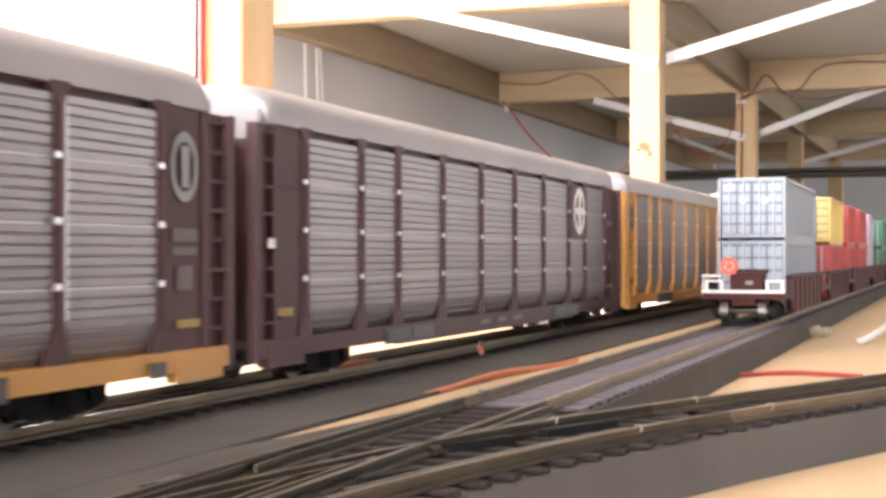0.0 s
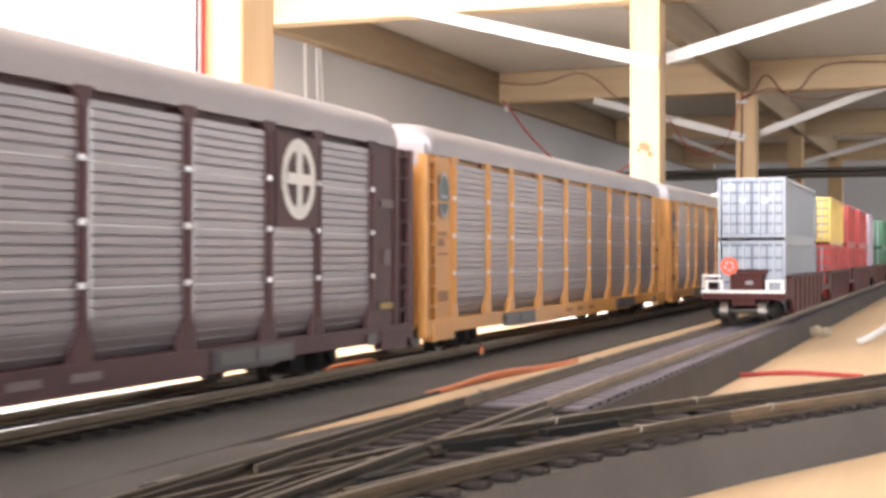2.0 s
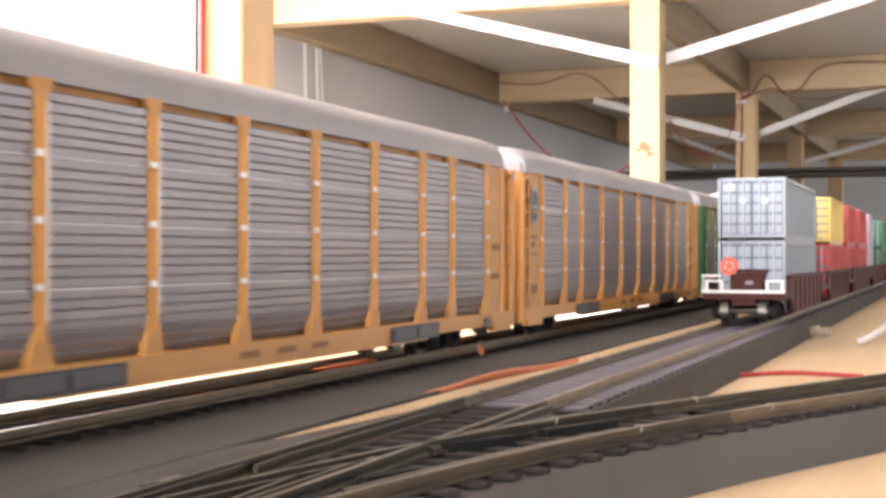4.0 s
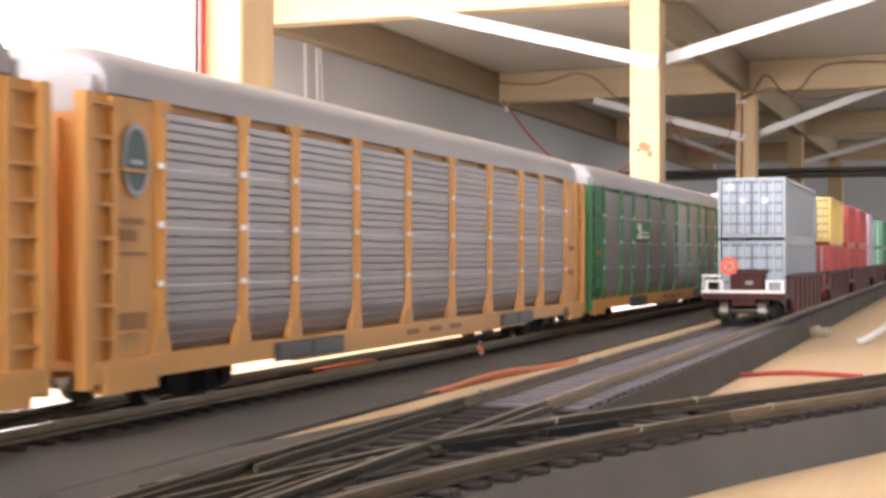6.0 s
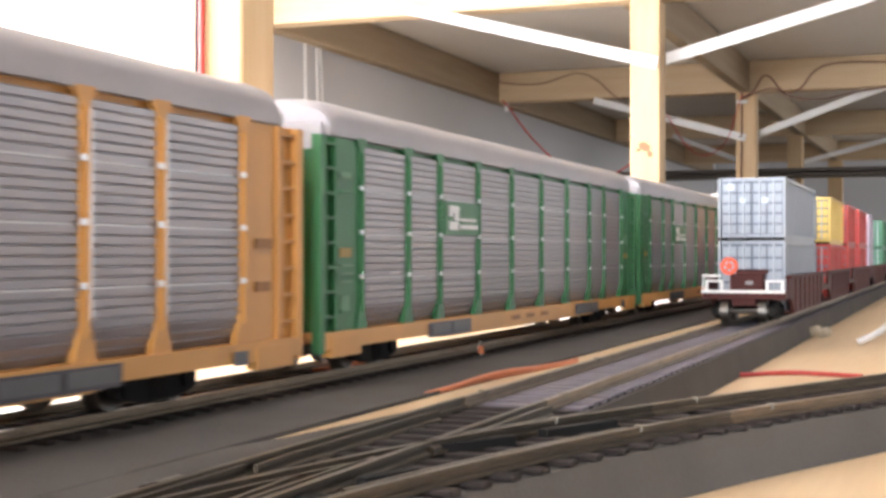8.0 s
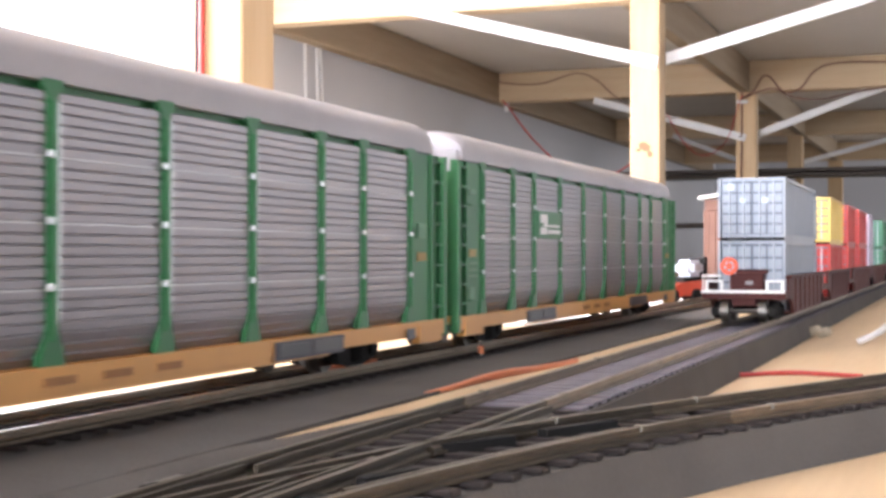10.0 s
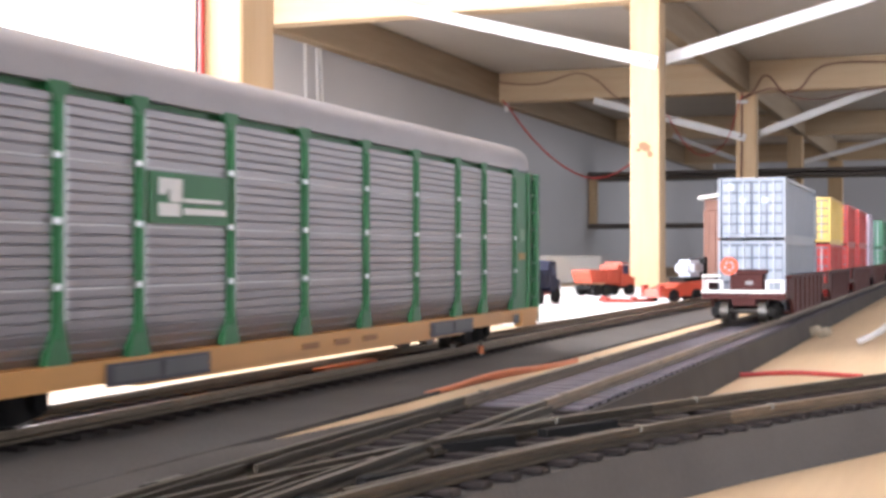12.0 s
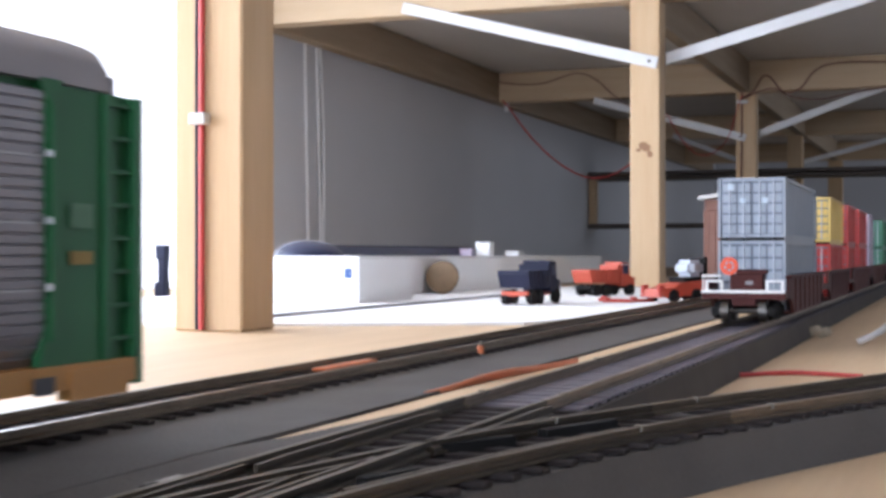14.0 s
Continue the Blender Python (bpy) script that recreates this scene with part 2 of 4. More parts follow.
# ---------------------------------------------------------------- track
def offset_path(path, d):
    out = []
    for i, p in enumerate(path):
        a, b = path[max(i - 1, 0)], path[min(i + 1, len(path) - 1)]
        t = Vector((b[0] - a[0], b[1] - a[1])).normalized()
        out.append((p[0] + t.y * d, p[1] - t.x * d))
    return out


def sweep(bm, path, profile):
    """Sweep a closed profile (across, up) along a flat path."""
    rings = []
    for i, p in enumerate(path):
        a, b = path[max(i - 1, 0)], path[min(i + 1, len(path) - 1)]
        t = Vector((b[0] - a[0], b[1] - a[1])).normalized()
        rings.append([bm.verts.new((p[0] + t.y * u, p[1] - t.x * u, v)) for u, v in profile])
    k = len(profile)
    for r, s in zip(rings, rings[1:]):
        for i in range(k):
            bm.faces.new((r[i], r[(i + 1) % k], s[(i + 1) % k], s[i]))
    bm.faces.new(rings[0][::-1])
    bm.faces.new(rings[-1])
    return bm


TIE_TOP = FOAM_Z + 0.0009
RAIL_PROFILE = [(-0.0011, TIE_TOP), (0.0011, TIE_TOP), (0.0011, TIE_TOP + 0.0005), (0.00035, TIE_TOP + 0.0008), (0.00035, RAIL_Z - 0.0009),
                (0.0006, RAIL_Z - 0.0007), (0.0006, RAIL_Z), (-0.0006, RAIL_Z), (-0.0006, RAIL_Z - 0.0007), (-0.00035, RAIL_Z - 0.0009),
                (-0.00035, TIE_TOP + 0.0008), (-0.0011, TIE_TOP + 0.0005)]


def line(p, q, n=2):
    return [(p[0] + (q[0] - p[0]) * i / (n - 1), p[1] + (q[1] - p[1]) * i / (n - 1)) for i in range(n)]


def arc(p, a0, a1, length, n):
    """A path from p whose heading turns from a0 to a1 degrees (to the right of +Y)."""
    out, x, y = [p], p[0], p[1]
    for i in range(n):
        a = radians(a0 + (a1 - a0) * (i + 0.5) / n)
        x, y = x + math.sin(a) * length / n, y + math.cos(a) * length / n
        out.append((x, y))
    return out


def along(path, step, start=0.0):
    """Places and headings at even steps along a path."""
    d = start
    for a, b in zip(path, path[1:]):
        v = Vector((b[0] - a[0], b[1] - a[1]))
        while d <= v.length:
            p = Vector(a[:2]) + v.normalized() * d
            yield p.x, p.y, math.degrees(math.atan2(-v.x, v.y))
            d += step
        d -= v.length


GAUGE = 0.0171


def rails(track, path, offsets=(-GAUGE / 2, GAUGE / 2), mat=None):
    for d in offsets:
        part("rail", sweep(bmesh.new(), offset_path(path, d), RAIL_PROFILE), mat or RAIL, track)


def roadbed(name, path, left, right, label, flare=0.002):
    bm = sweep(bmesh.new(), path, [(-left - flare, 0), (right + flare, 0), (right, FOAM_Z), (-left, FOAM_Z)])
    return tagged(part(name, bm, FOAM), label, "roadbed", kind="structure")


T1, T2 = -0.1538, -0.085
path1 = line((T1, -0.25), (T1, 4.5))
path2 = line((T2, -0.25), (T2, 4.5))
path3 = arc((T2, 0.063), 0, 24, 0.21, 14)
e3 = path3[-1]
path3 += [(e3[0] + math.sin(radians(24)) * s, e3[1] + math.cos(radians(24)) * s) for s in (0.1, 0.2, 0.35)]
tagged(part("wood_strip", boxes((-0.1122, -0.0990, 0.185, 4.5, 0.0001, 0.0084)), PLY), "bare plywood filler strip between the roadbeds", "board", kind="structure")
pad = [(-0.1140, -0.05), (-0.1140, 0.192), (-0.1095, 0.213), (-0.1065, 0.238), (-0.1035, 0.268), (-0.0995, 0.300), (-0.0850, 0.300), (-0.0850, -0.05)]
tagged(part("roadbed_turnout", prism(bmesh.new(), pad, 0.0002, FOAM_Z - 0.0001, "z"), FOAM), "dark grey foam pad under the turnout", "roadbed", kind="structure")
roadbed("roadbed_back", path1, 0.0150, 0.0405, "wide dark grey foam roadbed strip on the plywood", 0.0002)
roadbed("roadbed_middle", path2, 0.0190, 0.0150, "dark grey foam roadbed strip on the plywood")
roadbed("roadbed_front", path3[3:], 0.0150, 0.0122, "dark grey foam roadbed strip curving away", 0.0022).location.z = -0.0002

TRACKS = []
for nm, path in (("through_track", path1), ("siding_track", path2), ("branch_track", path3)):
    tr = thing(nm, "model railway track with nickel rails on brown sleepers", "track", "tracks on the board", kind="")
    near = [p for p in path if p[1] < 0.25] + ([(T2, 0.255)] if nm == "siding_track" else [])
    far = ([(T2, 0.256)] if nm == "siding_track" else []) + [p for p in path if p[1] >= 0.25]
    if nm == "through_track":
        rails(tr, path)
    else:
        rails(tr, near + (far[:1] if nm == "branch_track" else []), mat=RAIL_DARK)
        rails(tr, far)
    TRACKS.append((tr, path))


# ---------------------------------------------------------------- autorack cars
PITCH, SPEED = 0.3255, 0.11836
HALF, ROOF_HALF = 0.1572, 0.1505
POSTS = (-0.134, -0.104, -0.081, -0.049, -0.0165, 0.0165, 0.049, 0.081, 0.104, 0.134)
SIDE = 0.0185
Z_SILL0, Z_PANEL0, Z_EAVE, Z_TOP = 0.0062, 0.0108, 0.0562, 0.0655
CACHE = {}


def cached(key, make):
    if key not in CACHE:
        CACHE[key] = make()
    return CACHE[key]


def panel_mesh(w):
    """A louvred steel panel w long: horizontal ribs with a soft inward curve at its foot."""
    def make():
        bm = bmesh.new()
        n = 25
        z0, z1 = Z_PANEL0, Z_EAVE - 0.0014
        prof = []
        for i in range(n):
            a, b = z0 + (z1 - z0) * i / n, z0 + (z1 - z0) * (i + 1) / n
            foot = max(0, 1 - (a - z0) / 0.006) ** 2 * 0.0022
            foot2 = max(0, 1 - (b - z0) / 0.006) ** 2 * 0.0022
            h = b - a
            prof += [(-foot - 0.0006, a), (-foot - 0.0002, a + 0.14 * h), (-foot2 - 0.0001, b - 0.18 * h), (-foot2 - 0.0006, b - 0.05 * h)]
        rows = [[bm.verts.new((x, y, z)) for x, z in prof] for y in (-w / 2, w / 2)]
        for i in range(len(prof) - 1):
            bm.faces.new((rows[0][i], rows[1][i], rows[1][i + 1], rows[0][i + 1]))
        box(bm, -0.004, -0.0032, -w / 2, w / 2, z0, z1)
        return mesh_of("panel", bm, SILVER)
    return cached(("panel", round(w, 4)), make)


def post_mesh(mat):
    """A side post: slim bar with flared foot and head."""
    def make():
        bm = bmesh.new()
        w = 0.0013
        out = [(-0.0034, Z_PANEL0 - 0.001), (0.0034, Z_PANEL0 - 0.001), (0.0030, Z_PANEL0 + 0.001), (w, Z_PANEL0 + 0.0065), (w, Z_EAVE - 0.0022),
               (0.0028, Z_EAVE - 0.0006), (0.0028, Z_EAVE + 0.0004), (-0.0028, Z_EAVE + 0.0004), (-0.0028, Z_EAVE - 0.0006), (-w, Z_EAVE - 0.0022),
               (-w, Z_PANEL0 + 0.0065), (-0.0030, Z_PANEL0 + 0.001)]
        prism(bm, out, -0.0012, 0.0004)
        box(bm, 0.0004, 0.0009, -0.0006, 0.0006, Z_PANEL0 + 0.004, Z_EAVE - 0.003)
        return mesh_of("side_post", bm, mat)
    return cached(("post", mat.name), make)


def clip_mesh():
    return cached("clip", lambda: mesh_of("clip", boxes((0.0006, 0.0012, -0.0022, -0.0006, -0.0006, 0.0006), bevel=0.0002), CLIP))


def joint_mesh(w):
    """A strip where two panel sheets meet, its sheen put into the colour."""
    return cached(("joint", round(w, 4)), lambda: mesh_of("joint_strip", boxes((-0.0006, 0.0000, -w / 2, w / 2, -0.00018, 0.00018)), SHEEN))


def rung_mesh(mat):
    return cached(("rung", mat.name), lambda: mesh_of("rung", boxes((-0.0003, 0.0009, -0.0036, 0.0036, -0.0003, 0.0003)), mat))


def roof_mesh():
    def make():
        bm = bmesh.new()
        prof = [(-SIDE - 0.0003, Z_EAVE)]
        for i in range(13):
            a = math.pi * (1 - i / 12)
            c, s = math.cos(a), math.sin(a)
            prof.append((math.copysign(abs(c) ** 0.55, c) * (SIDE + 0.0003), Z_EAVE + 0.0012 + abs(s) ** 0.72 * (Z_TOP - Z_EAVE - 0.0012)))
        prof.append((SIDE + 0.0003, Z_EAVE))
        ys = [-ROOF_HALF, -ROOF_HALF + 0.002, -ROOF_HALF + 0.005]
        ys += [-0.1, -0.05, 0.0, 0.05, 0.1]
        ys += [ROOF_HALF - 0.005, ROOF_HALF - 0.002, ROOF_HALF]
        rings = []
        for y in ys:
            e = ROOF_HALF - abs(y)
            sc = 1.0 if e > 0.0049 else (0.97 if e > 0.0019 else 0.78)
            rings.append([bm.verts.new((x * (1 if sc > 0.9 else 0.97), y, Z_EAVE + (z - Z_EAVE) * sc)) for x, z in prof])
        for r, s in zip(rings, rings[1:]):
            for i in range(len(prof)):
                bm.faces.new((r[i], r[(i + 1) % len(prof)], s[(i + 1) % len(prof)], s[i]))
        bm.faces.new(rings[0])
        bm.faces.new(rings[-1])
        return mesh_of("roof", bm, ROOF, True)
    return cached("roof", make)


def wheelset_mesh():
    def make():
        bm = bmesh.new()
        for s in (-1, 1):
            cylinder(bm, (s * 0.0082, 0, 0), "x", 0.0048, 0.0026, 20)
            cylinder(bm, (s * 0.0066, 0, 0), "x", 0.0054, 0.0007, 20)
            cylinder(bm, (s * 0.0098, 0, 0), "x", 0.0018, 0.0012, 10)
        cylinder(bm, (0, 0, 0), "x", 0.0011, 0.022, 8)
        return mesh_of("wheelset", bm, STEEL, True)
    return cached("wheelset", make)


def bogie_mesh():
    def make():
        bm = bmesh.new()
        for s in (-1, 1):
            prism(bm, [(-0.0135, 0.0030), (-0.0115, 0.0022), (-0.0050, 0.0012), (0.0050, 0.0012), (0.0115, 0.0022), (0.0135, 0.0030), (0.0135, 0.0062),
                       (0.0110, 0.0070), (0.0045, 0.0085), (-0.0045, 0.0085), (-0.0110, 0.0070), (-0.0135, 0.0062)], s * 0.0104, s * 0.0128)
            for y in (-0.0102, 0.0102):
                cylinder(bm, (s * 0.0130, y, 0.0048), "x", 0.0022, 0.0012, 10)
            for y in (-0.0018, 0, 0.0018):
                cylinder(bm, (s * 0.0128, y, 0.0042), "z", 0.0008, 0.0045, 8)
        box(bm, -0.0104, 0.0104, -0.0028, 0.0028, 0.0045, 0.0092)
        return mesh_of("bogie", bm, BLACK)
    return cached("bogie", make)


WHEELS = []


def bogie(car, y, keep=True):
    b = part("bogie", bogie_mesh(), BLACK, car, at=pose(0, y, 0))
    for d in (-0.0102, 0.0102):
        w = part("wheelset", wheelset_mesh(), STEEL, b, at=pose(0, d, 0.0048))
        if keep:
            WHEELS.append((w, d))
    return b


def bars(rows, thick=0.0003):
    """Flat printed marks on the side face: rows of y0, y1, z0, z1."""
    return boxes(*[(0, thick, *r) for r in rows])


def ring_badge(bm, y, z, ry, rz, r_in, x=0.0, seg=24):
    a = [bm.verts.new((x, y + ry * math.cos(i * math.tau / seg), z + rz * math.sin(i * math.tau / seg))) for i in range(seg)]
    if r_in:
        b = [bm.verts.new((x, y + ry * r_in * math.cos(i * math.tau / seg), z + rz * r_in * math.sin(i * math.tau / seg))) for i in range(seg)]
        for i in range(seg):
            bm.faces.new((a[i], a[(i + 1) % seg], b[(i + 1) % seg], b[i]))
    else:
        bm.faces.new(a)
    return bm


def autorack(label, body, frame_mat, style):
    """A louvred autorack car; its origin is on the rail, under its middle."""
    car = thing("autorack_car", label, "train car", "autoracks of the moving train")
    part("roof", roof_mesh(), ROOF, car, "plain silver rounded roof")
    # underframe with side sills, end sills and couplers
    for s in (-1, 1):
        bm = bmesh.new()
        box(bm, s * SIDE - 0.0012, s * SIDE + 0.0012, -HALF + 0.001, HALF - 0.001, Z_SILL0 + 0.0007, Z_PANEL0)
        out = [(-0.090, Z_SILL0 + 0.0014), (-0.082, Z_SILL0 - 0.0006), (0.082, Z_SILL0 - 0.0006), (0.090, Z_SILL0 + 0.0014)]
        prism(bm, out, s * SIDE - 0.0008, s * SIDE + 0.0010)
        for y in (-HALF + 0.004, HALF - 0.020):
            box(bm, s * SIDE - 0.001, s * SIDE + 0.0016, y, y + 0.016, Z_SILL0 - 0.0012, Z_PANEL0 - 0.001)
        part("side_sill", bm, frame_mat, car)
    bm = bmesh.new()
    box(bm, -SIDE, SIDE, -HALF, HALF, 0.0092, 0.0108)
    box(bm, -0.004, 0.004, -HALF + 0.01, HALF - 0.01, 0.0066, 0.0095)
    part("underframe", bm, frame_mat, car)
    for s in (-1, 1):
        bm = bmesh.new()
        box(bm, -0.0016, 0.0016, s * (HALF + 0.0035) - 0.0055, s * (HALF + 0.0035) + 0.0035, 0.0062, 0.0088, 0.0004)
        part("coupler", bm, BLACK, car)
    for s in (-1, 1):
        bogie(car, s * 0.112)
    # ends: corner posts, recessed doors, and the flat bays beside the ladders
    for s in (-1, 1):
        y = s * HALF
        for x in (-1, 1):
            bm = bmesh.new()
            box(bm, x * SIDE - 0.0012, x * SIDE + 0.0006 * x + 0.0006, y - 0.0011, y + 0.0011, Z_SILL0, Z_EAVE - 0.0004)
            part("end_post", bm, body, car)
            part("ladder_post", boxes((x * SIDE - 0.0010, x * SIDE + 0.0006, y - s * 0.0085 - 0.0007, y - s * 0.0085 + 0.0007, Z_PANEL0 - 0.001, Z_EAVE - 0.0004)), body, car)
        bm = bmesh.new()
        box(bm, -SIDE + 0.002, SIDE - 0.002, y - s * 0.0026 - 0.0006, y - s * 0.0026 + 0.0006, 0.0095, Z_EAVE - 0.0034)
        part("end_door", bm, body, car)
        part("end_header", boxes((-SIDE + 0.001, SIDE - 0.001, y - s * 0.0045 - 0.0006, y - s * 0.0045 + 0.0006, Z_EAVE - 0.0040, Z_EAVE + 0.0030), bevel=0.0003), ROOF, car, "plain silver header under the roof")
        for x in (-0.012, -0.006, 0, 0.006, 0.012):
            bm = bmesh.new()
            box(bm, x - 0.0005, x + 0.0005, y - s * 0.0016 - 0.0005, y - s * 0.0016 + 0.0005, 0.0105, Z_EAVE - 0.0045)
            part("door_rib", bm, body, car)
        for x in (-1, 1):
            ya, yb = y - s * 0.0092, s * 0.134
            bay = part("end_bay", boxes((x * SIDE - 0.0008, x * SIDE - 0.0002, min(ya, yb), max(ya, yb), Z_PANEL0 - 0.002, Z_EAVE - 0.0002)), body, car)
            part("ladder_back", boxes((x * SIDE - 0.0014, x * SIDE - 0.0008, min(y, ya), max(y, ya), Z_PANEL0 - 0.002, Z_EAVE - 0.0002)), body, car)
            for i in range(8):
                part("rung", rung_mesh(body), body, car, at=pose(x * SIDE - 0.0004, y - s * 0.0046, Z_PANEL0 + 0.0035 + i * 0.0057))
    # panels, posts, clips on both sides
    clips = (0.0234, 0.0340, 0.0446)
    for x in (1, -1):
        turn = 0 if x > 0 else 180
        for a, b in zip(POSTS, POSTS[1:]):
            p = part("panel", panel_mesh(b - a - 0.0016), SILVER, car, at=pose(x * SIDE, (a + b) / 2, 0, 0, 0, turn))
            if x > 0:
                for z in clips:
                    part("joint_strip", joint_mesh(b - a - 0.003), CLIP, p, at=pose(0, 0, z - 0.0004))
        part("top_rail", boxes((x * SIDE - x * 0.0022 - 0.0005, x * SIDE - x * 0.0022 + 0.0005, -HALF + 0.009, HALF - 0.009, Z_EAVE - 0.0014, Z_EAVE)), body, car)
        for y in POSTS:
            p = part("side_post", post_mesh(body), body, car, at=pose(x * SIDE, y, 0, 0, 0, turn))
            if x > 0 and -0.13 < y < 0.13:
                # bright strip stands in for the window glint along the post's edge
                part("seam_strip", cached("glint", lambda: mesh_of("seam_strip", boxes((-0.0002, 0.0003, 0.0014, 0.0019, Z_PANEL0 + 0.007, Z_EAVE - 0.003)), CLIP)), CLIP, p)
            if x > 0:
                for z in clips:
                    part("clip", clip_mesh(), CLIP, p, at=pose(0, 0, z))
    bm = cylinder(bmesh.new(), (0.0125, HALF + 0.0012, 0.0215), "y", 0.0040, 0.0009, 20)
    cylinder(bm, (0.0125, HALF + 0.0004, 0.0215), "y", 0.0010, 0.0030, 10)
    box(bm, 0.0110, 0.0140, HALF - 0.0026, HALF - 0.0004, 0.0150, 0.0230)
    part("brake_wheel", bm, body, car, "brake wheel on the end", smooth=True)
    for z in (0.0150, 0.0430):
        part("grab_iron", boxes((SIDE + 0.0004, SIDE + 0.0012, -HALF + 0.0098, -HALF + 0.0165, z, z + 0.0005)), body, car)
    dress(car, style, body, frame_mat)
    return car


def side_mark(car, name, bm, mat, proud, label=""):
    if isinstance(bm, list):
        for r in bm:
            side_mark(car, name, boxes((0, 0.0003, *r)), mat, proud, label)
        return None
    return part(name, bm, mat, car, label, at=pose(SIDE + proud, 0, 0))


def dress(car, style, body, frame_mat):
    """Plates, badges and unreadable lettering bars, on the side seen by the camera."""
    if style in ("brown", "brown_a"):
        bm = bmesh.new()
        y = 0.0925 if style == "brown" else 0.1415
        if style == "brown":
            side_mark(car, "badge_panel", boxes((0, 0.0008, 0.0826, 0.1026, 0.0345, 0.0545)), BROWN, 0.0002)
        ring_badge(bm, y, 0.0450, 0.0080 if style == "brown" else 0.0048, 0.0088 if style == "brown" else 0.0066, 0.72)
        if style == "brown":
            box(bm, 0, 0.0003, y - 0.0012, y + 0.0012, 0.0382, 0.0518)
            box(bm, 0, 0.0003, y - 0.0052, y + 0.0052, 0.0438, 0.0462)
        else:
            box(bm, 0, 0.0003, y - 0.0012, y + 0.0012, 0.0412, 0.0488)
        side_mark(car, "badge", bm, WHITE if style == "brown" else GREYPLATE, 0.0012 if style == "brown" else 0.0002, "round pale ring badge")
        side_mark(car, "lettering", list([(0.137, 0.146, 0.031, 0.0335), (0.137, 0.146, 0.0285, 0.030), (0.139, 0.144, 0.022, 0.0265)] if style == "brown_a" else
                                         [(0.139, 0.147, 0.0405, 0.0425), (0.141, 0.145, 0.026, 0.030)]), FADED, 0.0000)
        side_mark(car, "warning_plate", list([(-0.147, -0.140, 0.0152, 0.0172), (0.139, 0.147, 0.0150, 0.0165)]), PLATE_YELLOW, 0.0000, "small yellow plate")
        side_mark(car, "lettering", list([(-0.152, -0.149, 0.030, 0.032)]), WHITE, 0.0004)
    if style == "yellow":
        bm = ring_badge(bmesh.new(), -0.1425, 0.0452, 0.0040, 0.0064, 0)
        side_mark(car, "badge", bm, TEAL, 0.0003, "oval dark teal badge")
        bm = ring_badge(bmesh.new(), -0.1425, 0.0452, 0.0040, 0.0064, 0.86, 0.0002)
        box(bm, 0.0001, 0.0003, -0.1445, -0.1405, 0.0444, 0.0452)
        side_mark(car, "badge_rim", bm, LOCKBAR, 0.0003)
        side_mark(car, "lettering", list([(-0.148, -0.140, 0.0340, 0.0350), (-0.147, -0.142, 0.0310, 0.0330), (-0.148, -0.139, 0.0285, 0.0291), (-0.148, -0.139, 0.0155, 0.0185),
                                          (0.139, 0.146, 0.030, 0.032), (0.139, 0.145, 0.021, 0.023)]), BROWN_PRINT, 0.0000)
    if style == "green":
        side_mark(car, "badge_panel", boxes((0, 0.0008, -0.0790, -0.0510, 0.0342, 0.0436)), GREEN, 0.0002, "green badge panel")
        bm = bars([(-0.0765, -0.0690, 0.0405, 0.0425), (-0.0730, -0.0690, 0.0382, 0.0425), (-0.0765, -0.0695, 0.0356, 0.0380), (-0.0765, -0.0740, 0.0395, 0.0420),
                   (-0.0680, -0.0545, 0.0382, 0.0390), (-0.0680, -0.0530, 0.0360, 0.0372)])
        side_mark(car, "badge", bm, WHITE, 0.0011, "plain white shapes of a badge and two lines of lettering")
        side_mark(car, "lettering", list([(-0.146, -0.140, 0.0465, 0.0480), (-0.146, -0.139, 0.0258, 0.0264), (-0.146, -0.139, 0.0238, 0.0244), (-0.146, -0.139, 0.0220, 0.0226),
                                          (-0.146, -0.141, 0.0150, 0.0190), (0.139, 0.145, 0.0330, 0.0370)]), FADED_GREEN, 0.0000)
        side_mark(car, "warning_plate", list([(-0.146, -0.140, 0.0280, 0.0302), (0.139, 0.145, 0.0270, 0.0292)]), PLATE_YELLOW, 0.0000, "small yellow plate")
    for y in (-0.0930, 0.0560):
        side_mark(car, "sill_frame", [(y, y + 0.0335, 0.0062, 0.0102)], DARK_PRINT, 0.0014, "dark framed sill opening")
        side_mark(car, "sill_plate", [(y + 0.0015, y + 0.0157, 0.0070, 0.0096), (y + 0.0175, y + 0.0320, 0.0070, 0.0096)], SILL_GREY, 0.0018)
    side_mark(car, "sill_plate", [(0.1275, 0.1325, 0.0066, 0.0094)], SILL_GREY, 0.0018)
    side_mark(car, "sill_lettering", list([(-0.02 + i * 0.016, -0.012 + i * 0.016, 0.0078, 0.0092) for i in range(3)]), BROWN_PRINT if style != "brown" else FADED, 0.0012)


CARS = [autorack("brown autorack car with silver panels over a yellow underframe", BROWN, YELLOW, "brown_a"),
        autorack("brown autorack car with silver panels and round badge", BROWN, BROWN, "brown"),
        autorack("yellow autorack car with silver panels and yellow posts", YELLOW, YELLOW, "yellow"),
        autorack("yellow autorack car with silver panels and yellow posts", YELLOW, YELLOW, "yellow"),
        autorack("green autorack car with silver panels on a yellow underframe", GREEN, YELLOW, "green"),
        autorack("green autorack car with silver panels, last of the train", GREEN, YELLOW, "green")]


